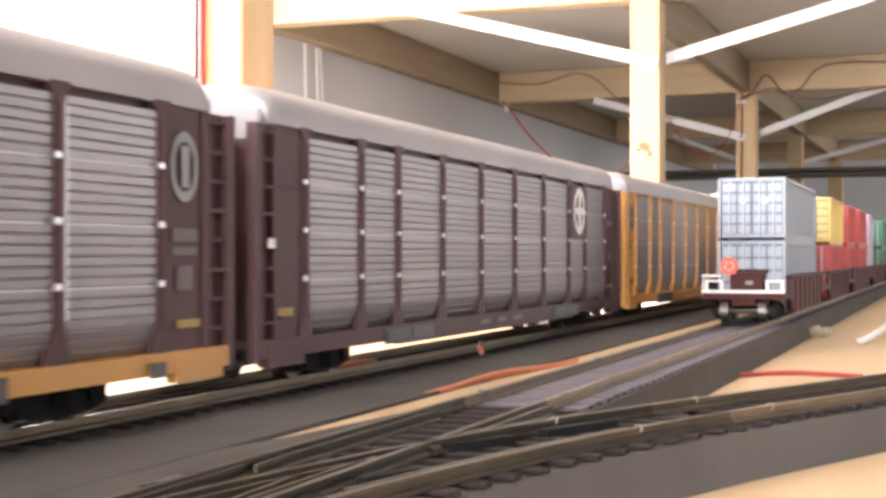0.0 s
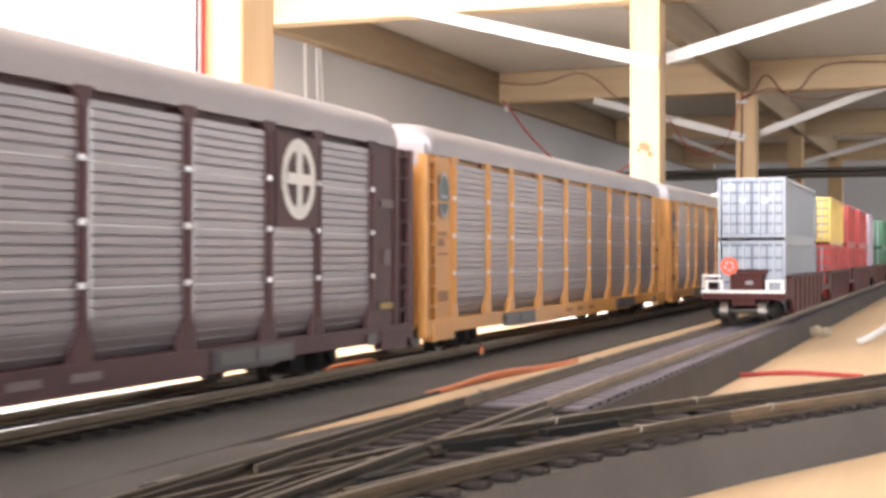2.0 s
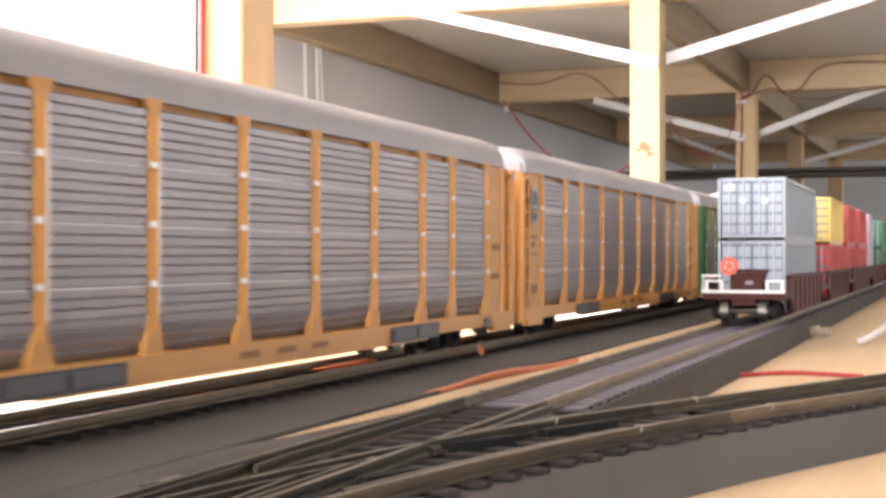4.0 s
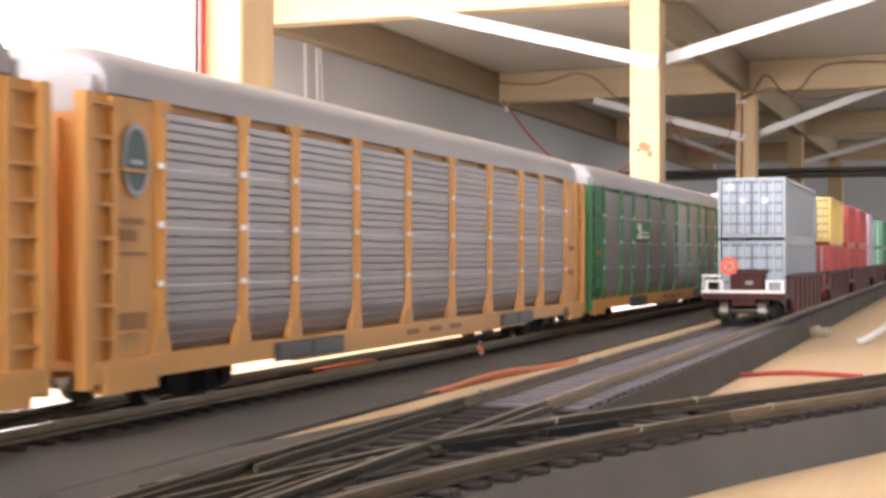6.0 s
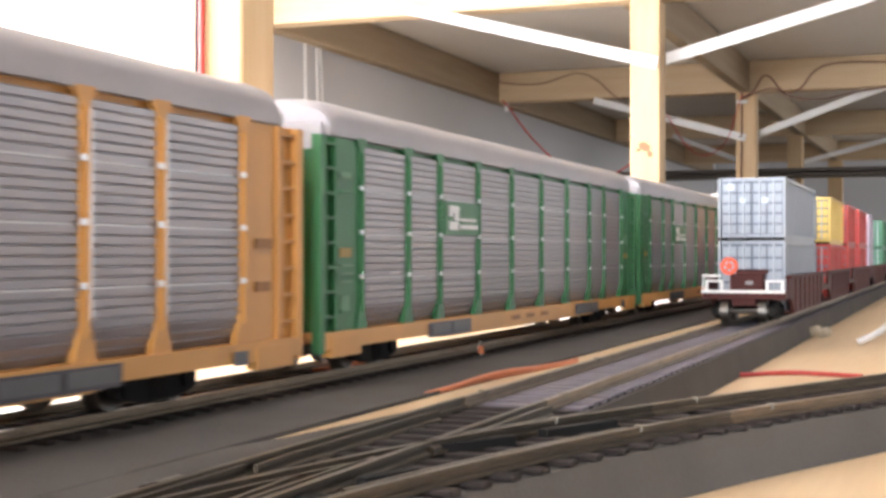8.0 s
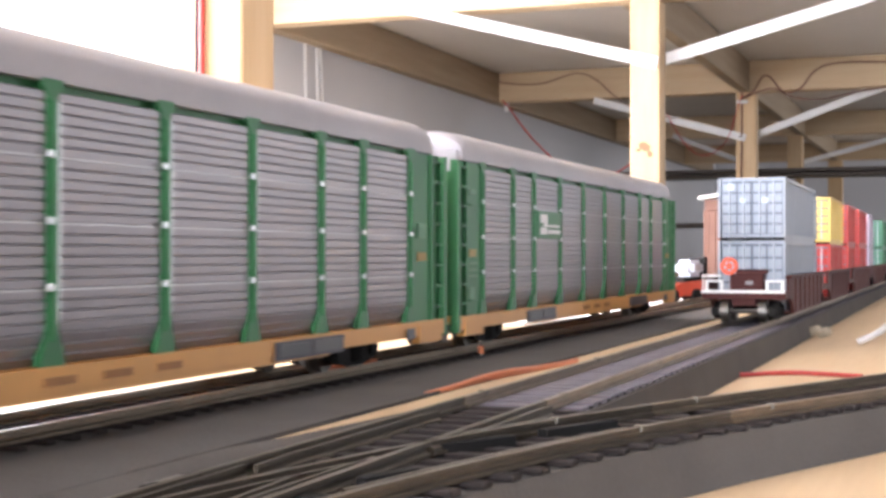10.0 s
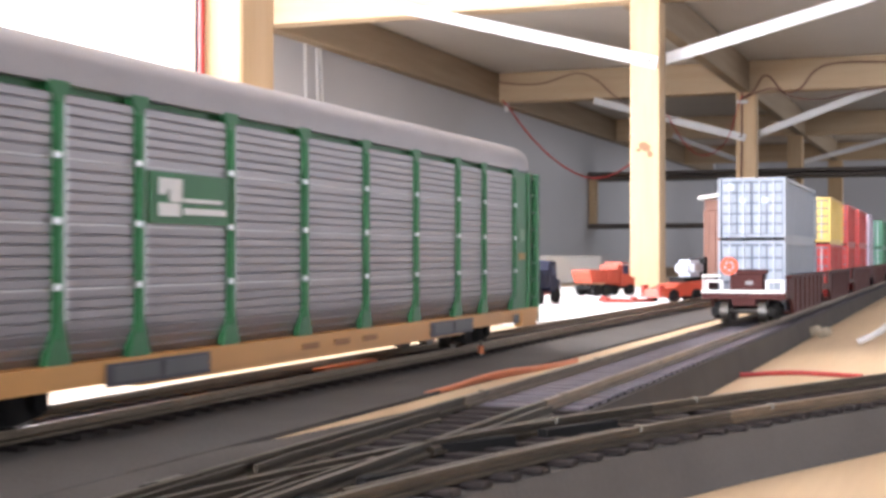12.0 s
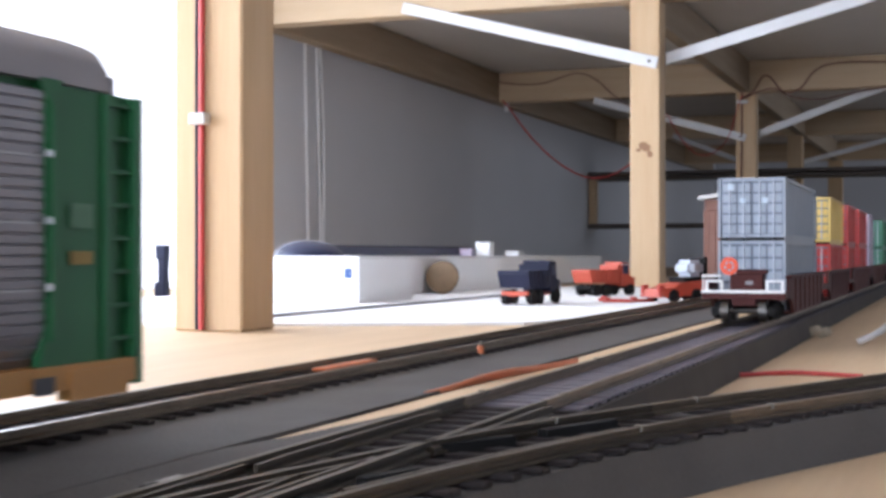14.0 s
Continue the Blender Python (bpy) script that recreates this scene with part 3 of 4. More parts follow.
# ---------------------------------------------------------------- double-stack train on the siding
def container(mat, length, x, y, z, label, h=0.0272):
    c = thing("container", label, "container", "stacked containers", pose(x, y, z))
    w = 0.0140
    bm = bmesh.new()
    n = int(length / 0.0034)
    for s in (-1, 1):
        pts = []
        for i in range(n):
            a = 0.002 + (length - 0.004) * i / n
            d = (length - 0.004) / n
            pts += [(a, 0), (a + d * 0.35, 0), (a + d * 0.5, 1), (a + d * 0.85, 1)]
        lo, hi = ([bm.verts.new((s * (w - 0.0003 - 0.0005 * q), p, zz)) for p, q in pts] for zz in (0.0012, h - 0.0012))
        for i in range(len(pts) - 1):
            bm.faces.new((lo[i], lo[i + 1], hi[i + 1], hi[i]))
    box(bm, -w + 0.001, w - 0.001, 0.001, length - 0.0006, 0.0008, h - 0.0008)
    part("shell", bm, mat, c)
    bm = bmesh.new()
    for s in (-1, 1):
        for yy in (0, length - 0.0016):
            box(bm, s * w - 0.0008, s * w + 0.0004, yy, yy + 0.0016, 0, h)
        for zz in (0, h - 0.0014):
            box(bm, s * w - 0.0006, s * w + 0.0003, 0.0016, length - 0.0016, zz, zz + 0.0014)
    for zz in (0, h - 0.0014):
        box(bm, -w + 0.0008, w - 0.0008, 0, 0.0012, zz, zz + 0.0014)
    part("corner_frame", bm, mat, c)
    # dark backing and door plates put the shade of the panel gaps into colour
    part("door_gasket", boxes((-w + 0.0008, w - 0.0008, 0.00062, 0.0011, 0.0012, h - 0.0012)), DOOR_GAP, c, "dark backing standing in for shade in the door gaps")
    for s in (-1, 1):
        d = part("door", boxes((min(s * 0.0004, s * (w - 0.0010)), max(s * 0.0004, s * (w - 0.0010)), 0.00048, 0.00075, 0.0015, h - 0.0015)), DOOR_GAP, c)
        for i in range(5):
            for x0, x1 in ((0.0006, 0.0060), (0.0068, w - 0.0012)):
                part("door_panel", boxes((min(s * x0, s * x1), max(s * x0, s * x1), 0.0000, 0.0005, 0.0018 + i * (h - 0.0034) / 5, 0.0018 + (i + 0.82) * (h - 0.0034) / 5)), mat, d)
        for q in (0.0035, 0.0095):
            part("locking_bar", cylinder(bmesh.new(), (s * q, -0.0003, h / 2), "z", 0.0004, h - 0.003, 8), LOCKBAR, d)
    return c


def well_car(y, length, last):
    c = thing("well_car", "brown double-stack well car standing on the siding", "train car", "well cars of the standing train", pose(T2, y, RAIL_Z))
    bm = bmesh.new()
    for s in (-1, 1):
        prism(bm, [(0.022, 0.0085), (0.030, 0.0030), (length - 0.030, 0.0030), (length - 0.022, 0.0085), (length - 0.012, 0.0105), (length - 0.012, 0.0190), (0.012, 0.0190), (0.012, 0.0105)], s * 0.0162, s * 0.0175)
        box(bm, s * 0.0168 - 0.001, s * 0.0168 + 0.0016, 0.012, length - 0.012, 0.0185, 0.0198)
        for i in range(7):
            yy = 0.032 + i * (length - 0.064) / 6
            box(bm, s * 0.0175 - 0.0004, s * 0.0175 + 0.0008, yy - 0.0006, yy + 0.0006, 0.004, 0.0186)
    box(bm, -0.0162, 0.0162, 0.026, length - 0.026, 0.0030, 0.0042)
    part("well", bm, WELL, c)
    for a, b in ((0.0, 0.028), (length - 0.028, length)):
        bm = boxes((-0.0172, 0.0172, a, b, 0.0098, 0.0128), (-0.005, 0.005, a + 0.001, b, 0.0070, 0.0098), bevel=0.0003)
        part("end_platform", bm, WELL, c)
    bogie(c, 0.014, False)
    if last:
        bogie(c, length - 0.014, False)
    return c


for i, y in enumerate((0.575, 0.7565, 0.9385, 1.155, 1.372)):
    well_car(y, (0.180, 0.180, 0.215, 0.215, 0.215)[i], i == 4)
STACK = [(BOX_GREY, "pale grey steel container with barred end doors", BOX_GREY, "pale grey steel container with barred end doors"),
         (BOX_RED, "red corrugated steel container on a well car", BOX_YELLOW, "yellow corrugated steel container on a red one"),
         (BOX_RED, "red corrugated steel container on a well car", BOX_RED, "red corrugated steel container on a well car"),
         (BOX_RED, "red corrugated steel container on a well car", BOX_RED, "red corrugated steel container on a well car"),
         (BOX_LILAC, "faded lilac corrugated steel container in a well car", BOX_LILAC, "faded lilac corrugated steel container on another"),
         (BOX_GREEN, "green corrugated steel container on a well car", BOX_GREEN, "green corrugated steel container on a well car")]
for (m0, l0, m1, l1), y, size in zip(STACK, (0.604, 0.822, 0.955, 1.060, 1.180, 1.400), (0.132, 0.094, 0.075, 0.090, 0.060, 0.140)):
    container(m0, size, T2 - 0.0005, y, RAIL_Z + 0.0042, l0, 0.0306)
    upper = container(m1, size, T2 - 0.0005, y, RAIL_Z + 0.0362, l1, 0.0262)
    for x in (-0.0125, 0.0125):
        for d in (0.0015, size - 0.0015):
            part("twist_lock", boxes((x - 0.0014, x + 0.0014, d - 0.0013, d + 0.0013, -0.0014, 0.0)), BLACK, upper)
    # fillers close the side gaps; an added black bar keeps the front slot dark
    for x in (-0.0140, 0.0128):
        part("bottom_rail", boxes((x, x + 0.0012, 0.0034, size - 0.0034, -0.0013, 0.0001)), m1, upper)
    part("bottom_rail", boxes((-0.0108, 0.0108, size * 0.4, size * 0.4 + 0.002, -0.0013, 0.0008)), BLACK, upper)


# the end of the standing train: step frames, brake wheel and box, white edging
end_car = next(o for o in scene.objects if o.name == "well_car")
part("edge_strip", boxes((-0.0174, 0.0172, -0.0008, 0.0004, 0.0124, 0.0138), bevel=0.0002), WHITE, end_car, "white painted edge strip")
for x0 in (-0.0158, 0.0092):
    bm = boxes((x0, x0 + 0.0075, -0.0006, 0.0004, 0.0170, 0.0180), (x0, x0 + 0.0012, -0.0006, 0.0004, 0.0138, 0.0170), (x0 + 0.0063, x0 + 0.0075, -0.0006, 0.0004, 0.0138, 0.0170))
    part("step_frame", bm, WHITE, end_car, "white step frame")
part("hand_rail", boxes((-0.0172, -0.0092, -0.0004, 0.0004, 0.0192, 0.0202), (-0.0170, -0.0166, -0.0003, 0.0003, 0.0138, 0.0192)), WHITE, end_car, "white hand rail")
bm = boxes((-0.0062, 0.0078, 0.004, 0.012, 0.0128, 0.0205), (-0.0040, 0.0090, 0.005, 0.011, 0.0205, 0.0222), bevel=0.0004)
part("brake_box", bm, WELL, end_car, "dark red brake box")
part("box_plate", boxes((0.0004, 0.0034, 0.0034, 0.0042, 0.0160, 0.0176)), GREYPLATE, end_car)
bm = bmesh.new()
for i in range(24):
    a0, a1 = i * math.tau / 24, (i + 1) * math.tau / 24
    for r0, r1 in ((0.0022, 0.0038), (0.0, 0.0013)):
        p = [(-0.0060 + r * math.cos(a), 0.0006, 0.0238 + r * math.sin(a)) for r, a in ((r0, a0), (r1, a0), (r1, a1), (r0, a1))]
        q = [(x, 0.0015, z) for x, _, z in p]
        va, vb = [bm.verts.new(v) for v in p], [bm.verts.new(v) for v in q]
        bm.faces.new(va)
        bm.faces.new(vb[::-1])
        for j in range(4):
            bm.faces.new((va[j], vb[j], vb[(j + 1) % 4], va[(j + 1) % 4]))
for i in range(5):
    m = Matrix.Translation((-0.0060, 0.0010, 0.0238)) @ pose(0, 0, 0, 0, i * 72, 0) @ Matrix.Translation((0, 0, 0.0019)) @ Matrix.Diagonal((0.0007, 0.0007, 0.0024, 1))
    bmesh.ops.create_cube(bm, size=1, matrix=m)
box(bm, -0.0066, -0.0054, 0.0014, 0.0044, 0.0232, 0.0244)
part("brake_wheel", bm, BRIGHT_ORANGE, end_car, "orange brake wheel")
top_box = [o for o in scene.objects if o.name.startswith("container") and o.parent is None][1]
for x, z, w in ((-0.0090, 0.0222, 0.0026), (-0.0038, 0.0162, 0.0024), (0.0056, 0.0162, 0.0026)):
    part("placard", boxes((x - w / 2, x + w / 2, -0.0010, -0.0005, z - w / 2, z + w / 2)), PLACARD, top_box, "small pale placard")

# sleepers; the siding's lie on a black strip, the turnout's reach across both tracks
def branch_shift(y):
    """How far the branch has left the siding at y."""
    for a, b in zip(path3, path3[1:]):
        if a[1] <= y <= b[1]:
            return a[0] + (b[0] - a[0]) * (y - a[1]) / (b[1] - a[1]) - T2
    return 0.0


for (tr, path), (stop, first, mat, step, wide, reach) in zip(TRACKS, ((1.75, 0.10, TIE, 0.0074, 0.0012, 0.0130), (0.62, 0.0, TIE_GREY, 0.0076, 0.0021, 0.0142), (0.40, 0.262, TIE, 0.0068, 0.0012, 0.0120))):
    tie = mesh_of("sleeper", boxes((-reach, reach, -wide, wide, FOAM_Z, TIE_TOP), bevel=0.0002), mat)
    if mat is TIE_GREY:
        part("sleeper_web", sweep(bmesh.new(), line((T2, 0.262), (T2, 4.5)), [(-reach + 0.0002, FOAM_Z), (reach - 0.0002, FOAM_Z), (reach - 0.0002, FOAM_Z + 0.0004), (-reach + 0.0002, FOAM_Z + 0.0004)]), BLACK, tr)
    rest = bmesh.new()
    for i, (x, y, a) in enumerate(along(path, step)):
        if mat is TIE_GREY and y < 0.262:
            part("sleeper", boxes((-reach, 0.0125 + branch_shift(y), -0.0016, 0.0016, FOAM_Z, TIE_TOP), bevel=0.0002), TIE, tr, at=pose(x, y, random.uniform(-0.0001, 0.0001), 0, 0, random.uniform(-1.5, 1.5) - 4))
        elif first <= y <= stop:
            part("sleeper", tie, mat, tr, at=pose(x, y, random.uniform(-0.0001, 0.0001), 0, 0, a + random.uniform(-1.5, 1.5)))
        elif y > stop:
            box(rest, x - reach, x + reach, y - wide, y + wide, FOAM_Z, TIE_TOP)
    if rest.verts:
        tagged(part("sleeper_run", rest, mat, tr), kind="stuff")
    else:
        rest.free()
# the turnout: guard rails, point blades, frog, throw bar, rail joiners
branch = TRACKS[2][0]
GUARD = [(u * 0.6, v - 0.0003) for u, v in RAIL_PROFILE]
for dx, y0, y1 in ((-GAUGE / 2 + 0.0024, 0.165, 0.235), (GAUGE / 2 - 0.0026, 0.120, 0.178), (GAUGE / 2 + 0.0026, 0.205, 0.250)):
    p = [(T2 + dx + 0.0005, y0), (T2 + dx, y0 + 0.010), (T2 + dx, y1 - 0.010), (T2 + dx + 0.0005, y1)]
    part("guard_rail", sweep(bmesh.new(), p, GUARD), RAIL_DARK, branch)
for d, a, b in ((GAUGE / 2 - 0.0025, 6, 12), (-GAUGE / 2 + 0.0026, 5, 9), (-GAUGE / 2 - 0.0028, 9, 13)):
    part("guard_rail", sweep(bmesh.new(), offset_path(path3, d)[a:b], GUARD), RAIL_DARK, branch)
part("point_blade", sweep(bmesh.new(), line((T2 - GAUGE / 2 + 0.003, 0.085), (T2 - GAUGE / 2 + 0.0012, 0.165)), GUARD), RAIL_DARK, branch)
part("point_blade", sweep(bmesh.new(), line((T2 + GAUGE / 2 - 0.0010, 0.075), (T2 + GAUGE / 2 - 0.0052, 0.160)), GUARD), RAIL_DARK, branch)
for p, q in (((-0.0768, 0.1952), (-0.0682, 0.2097)), ((-0.0739, 0.1633), (-0.0707, 0.1731)), ((-0.0658, 0.219), (-0.058, 0.2371))):
    part("check_block", sweep(bmesh.new(), line(p, q), [(-0.0012, FOAM_Z), (0.0012, FOAM_Z), (0.0010, 0.0112), (-0.0010, 0.0112)]), BLACK, branch, "black moulded check block")
part("throw_bar", boxes((T2 - 0.0135, T2 + 0.016, 0.148, 0.152, FOAM_Z + 0.0002, TIE_TOP + 0.0012), bevel=0.0003), BLACK, branch)
part("frog", boxes((T2 + GAUGE / 2 - 0.0012, T2 + GAUGE / 2 + 0.0014, 0.192, 0.212, TIE_TOP, RAIL_Z - 0.0007), bevel=0.0004), RAIL_DARK, branch, "cast metal frog")
part("cover_plate", boxes((T2 - 0.0145, T2 - 0.0105, 0.1500, 0.1590, TIE_TOP, TIE_TOP + 0.0010), bevel=0.0003), STEEL, branch, "bright metal cover plate")
for x in (T2 - GAUGE / 2, T2 + GAUGE / 2):
    for y in (0.2686, 0.364, 0.500):
        j = boxes((x - 0.0007, x + 0.0008, y - 0.0012, y + 0.0012, RAIL_Z - 0.0008, RAIL_Z + 0.0002))
        part("rail_joiner", j, JOINER, TRACKS[1][0], "nickel rail joiner")
for d in (-GAUGE / 2, GAUGE / 2):
    off = offset_path(path3, d)
    for k in (11, 14, 15):
        x, y = off[k]
        part("rail_joiner", boxes((x - 0.0007, x + 0.0007, y - 0.0008, y + 0.0008, RAIL_Z - 0.0008, RAIL_Z + 0.0002)), JOINER, branch, "nickel rail joiner")


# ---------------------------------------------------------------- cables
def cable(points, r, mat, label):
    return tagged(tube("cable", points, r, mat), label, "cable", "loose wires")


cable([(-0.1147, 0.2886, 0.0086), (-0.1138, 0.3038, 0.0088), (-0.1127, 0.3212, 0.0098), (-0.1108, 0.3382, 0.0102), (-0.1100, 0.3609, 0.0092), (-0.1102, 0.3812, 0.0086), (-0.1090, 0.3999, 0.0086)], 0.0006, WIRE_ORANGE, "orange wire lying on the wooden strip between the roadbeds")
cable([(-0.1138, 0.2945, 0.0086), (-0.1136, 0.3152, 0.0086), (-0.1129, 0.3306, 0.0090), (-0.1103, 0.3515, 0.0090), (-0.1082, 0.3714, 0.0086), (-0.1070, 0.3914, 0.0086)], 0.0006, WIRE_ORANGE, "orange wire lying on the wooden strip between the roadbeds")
cable([(-0.0685, 0.4530, 0.0008), (-0.0560, 0.4690, 0.0010), (-0.0413, 0.4675, 0.0008), (-0.030, 0.463, 0.0008)], 0.0008, WIRE_RED, "red wire lying on the plywood board")
cable([(-0.8720, 2.6215, 0.3547), (-0.8654, 2.6600, 0.3395), (-0.8532, 2.6600, 0.3191), (-0.8168, 2.6600, 0.2737), (-0.7626, 2.6600, 0.2238), (-0.7035, 2.6600, 0.1927), (-0.6509, 2.6600, 0.1985), (-0.5991, 2.6600, 0.2334), (-0.5749, 2.6600, 0.2937)], 0.0019, WIRE_RED, "red cable hanging in a loop to the post")
cable([(-0.8935, 2.6200, 0.3964), (-0.8608, 2.6200, 0.3881), (-0.7891, 2.6200, 0.3826), (-0.7363, 2.6200, 0.4005), (-0.7073, 2.6200, 0.4048), (-0.6727, 2.6200, 0.3886), (-0.6384, 2.6200, 0.3524), (-0.5851, 2.6200, 0.3201), (-0.5179, 2.6200, 0.3063)], 0.0012, WIRE_BROWN, "brown wire sagging along the pine beam")
cable([(-0.5335, 2.6170, 0.3170), (-0.5170, 2.6170, 0.2812), (-0.4840, 2.6170, 0.2364), (-0.4514, 2.6170, 0.2290), (-0.4137, 2.6170, 0.2583), (-0.3997, 2.6170, 0.3173), (-0.3884, 2.6170, 0.3448)], 0.0010, WIRE_RED, "red wire looping down beside the post")
cable([(-0.3900, 2.6225, 0.351), (-0.3905, 2.6225, 0.2398), (-0.3925, 2.6225, 0.0)], 0.0019, WIRE_BROWN, "brown cable running down the post")
cable([(-0.3882, 2.6200, 0.3404), (-0.3638, 2.6200, 0.3522), (-0.3533, 2.6200, 0.3816), (-0.3355, 2.6200, 0.3808), (-0.3147, 2.6200, 0.3448), (-0.2806, 2.6200, 0.3485), (-0.2549, 2.6200, 0.3918), (-0.2042, 2.6200, 0.4008), (-0.1196, 2.6200, 0.3954), (-0.0315, 2.6200, 0.3937)], 0.0016, WIRE_BROWN, "dark wire bent along the pine beam")
cable([(-0.3858, 2.6200, 0.3388), (-0.3340, 2.6200, 0.3646), (-0.3028, 2.6200, 0.3382), (-0.2459, 2.6200, 0.3295), (-0.1951, 2.6200, 0.3410), (-0.1203, 2.6200, 0.3514), (-0.0315, 2.6200, 0.3577)], 0.0013, WIRE_BROWN, "dark wire bent along the pine beam")
cable([(-0.3727, 0.6195, 0.364), (-0.3728, 0.6195, 0.112), (-0.3727, 0.6195, 0.001)], 0.0017, WIRE_RED, "red cable clipped straight down the post")
cable([(-0.3765, 0.6208, 0.364), (-0.3766, 0.6208, 0.112), (-0.3765, 0.6208, 0.001)], 0.0009, NAVY, "dark cable clipped straight down the post")
for x, y, z, w in ((-0.3735, 0.6175, 0.112, 0.010), (-0.3900, 2.6205, 0.333, 0.022), (-0.3910, 2.6205, 0.262, 0.012)):
    tagged(part("cable_clip", boxes((x - w / 2, x + w / 2, y - 0.0025, y + 0.0045, z - 0.003, z + 0.003), bevel=0.0008), STRIP), "small white plastic cable clip on a post", "clip", "cable clips")
tagged(part("cable_clip", boxes((-0.8745, -0.8665, 2.640, 2.652, 0.334, 0.3520), bevel=0.0006), STRIP), "small pale clip under the beam", "clip", "cable clips")
for p in ([(-0.9020, 1.7875, 0.4217), (-0.9020, 1.7956, 0.2069), (-0.9020, 1.8026, -0.0078)], [(-0.9020, 1.8255, 0.4217), (-0.9020, 1.8350, 0.2308), (-0.9020, 1.8462, -0.0078)], [(-0.9020, 1.8302, 0.4217), (-0.9014, 1.8627, 0.2194), (-0.9020, 1.8493, -0.0078)]):
    cable(p, 0.0026, STRIP, "pale cable running down the grey wall")
cable([(-0.0435, 0.6400, 0.001), (-0.0362, 0.6416, 0.004), (-0.0300, 0.66, 0.009), (-0.024, 0.70, 0.012)], 0.0016, GREY_CARD, "white cable lying on the board")


# ---------------------------------------------------------------- things on the board
bm = bmesh.new()
prism(bm, [(-0.3985, 0.668), (-0.235, 0.745), (-0.197, 0.90), (-0.197, 1.62), (-0.70, 1.62), (-0.70, 0.668)], 0.0, 0.0016, "z")
tagged(part("card_sheet", bm, PAPER), "large white card sheet lying on the plywood", "card")
tagged(part("edge_strip", boxes((-0.405, -0.3985, 0.669, 1.30, 0.0018, 0.0035)), GREYPLATE), "thin dark strip lying on the white card", "strip")


def carton(x0, x1, y0, y1, z0, h, mat, label, flap=True):
    ob = thing("box", label, "box", "boxes along the wall", pose(x0, y0, z0))
    w, d = x1 - x0, y1 - y0
    part("body", boxes((0, w, 0, d, 0, h - 0.0015), bevel=0.0008), mat, ob)
    part("lid", boxes((-0.0006, w + 0.0006, -0.0006, d + 0.0006, h - 0.0013, h), bevel=0.0004), mat, ob)
    return ob


first = carton(-0.575, -0.4495, 0.988, 1.100, 0.0017, 0.0378, PAPER, "large white carton standing on the card")
part("sticker", boxes((0.1130, 0.1190, -0.0011, -0.0003, 0.0200, 0.0280)), BLUE, first, "small blue sticker")
carton(-0.60, -0.503, 1.130, 1.980, 0.0017, 0.0372, PAPER, "very long pale grey carton along the wall")
tagged(part("blue_bar", boxes((-0.575, -0.548, 1.09, 1.56, 0.0392, 0.0500), bevel=0.002), GLASS), "long dark blue bar lying on the cartons", "bar")
bm = bmesh.new()
bmesh.ops.create_uvsphere(bm, u_segments=28, v_segments=14, radius=1, matrix=Matrix.Diagonal((0.030, 0.036, 0.0135, 1)))
bmesh.ops.bisect_plane(bm, geom=bm.verts[:] + bm.edges[:] + bm.faces[:], plane_co=(0, 0, 0), plane_no=(0, 0, -1), clear_outer=True)
dome = tagged(part("dome", bm, GLASS, at=pose(-0.535, 1.068, 0.0392), smooth=True), "dark blue shallow dome on the white carton", "cover")
bm = bmesh.new()
for i in range(20):
    a = math.pi * i / 20
    b = math.pi * (i + 1) / 20
    va = [bm.verts.new((r * 0.0305 * math.cos(t) * 0.45 + 0.0, r * 0.0365 * math.cos(t), r * 0.014 * math.sin(t))) for t, r in ((a, 0.95), (a, 1.04), (b, 1.04), (b, 0.95))]
    bm.faces.new(va)
bmesh.ops.solidify(bm, geom=bm.faces[:], thickness=0.001)
part("rim", bm, CLIP, dome, "pale bright rim")
carton(-0.548, -0.530, 1.545, 1.562, 0.0388, 0.017, PAPER, "small white box standing on the long carton")
carton(-0.548, -0.530, 1.660, 1.682, 0.0388, 0.007, GREY_CARD, "small flat grey box on the long carton")
carton(-0.545, -0.530, 1.480, 1.492, 0.0388, 0.009, BOX_LILAC, "small lilac box on the long carton")
log = thing("log", "short sawn log lying on its side", "log", at=pose(-0.483, 1.262, 0.0182, 0, 0, 20))
part("bark", cylinder(bmesh.new(), (0, 0.025, 0), "y", 0.0165, 0.05, 36), BARK, log, smooth=True)
part("sawn_face", cylinder(bmesh.new(), (0, -0.0004, 0), "y", 0.0155, 0.0012, 36), LOG, log, "pale sawn end grain")
tagged(part("tool_holder", boxes((-0.727, -0.715, 1.120, 1.131, 0.0, 0.014), (-0.724, -0.7155, 1.122, 1.130, 0.014, 0.050), (-0.726, -0.715, 1.121, 1.131, 0.036, 0.050), bevel=0.0008), NAVY), "dark blue upright holder beside the window", "holder")
carton(-0.752, -0.728, 0.90, 1.09, 0.0, 0.042, PAPER, "white carton beneath the window")


def toy_wheels(parent, places, r, w):
    me = cached(("toy_wheel", r), lambda: mesh_of("wheel", cylinder(cylinder(bmesh.new(), (0, 0, 0), "y", r, w, 18), (0, 0, 0), "y", r * 0.45, w * 1.15, 12), BLACK, True))
    for x, y in places:
        part("wheel", me, BLACK, parent, at=pose(x, y, r))


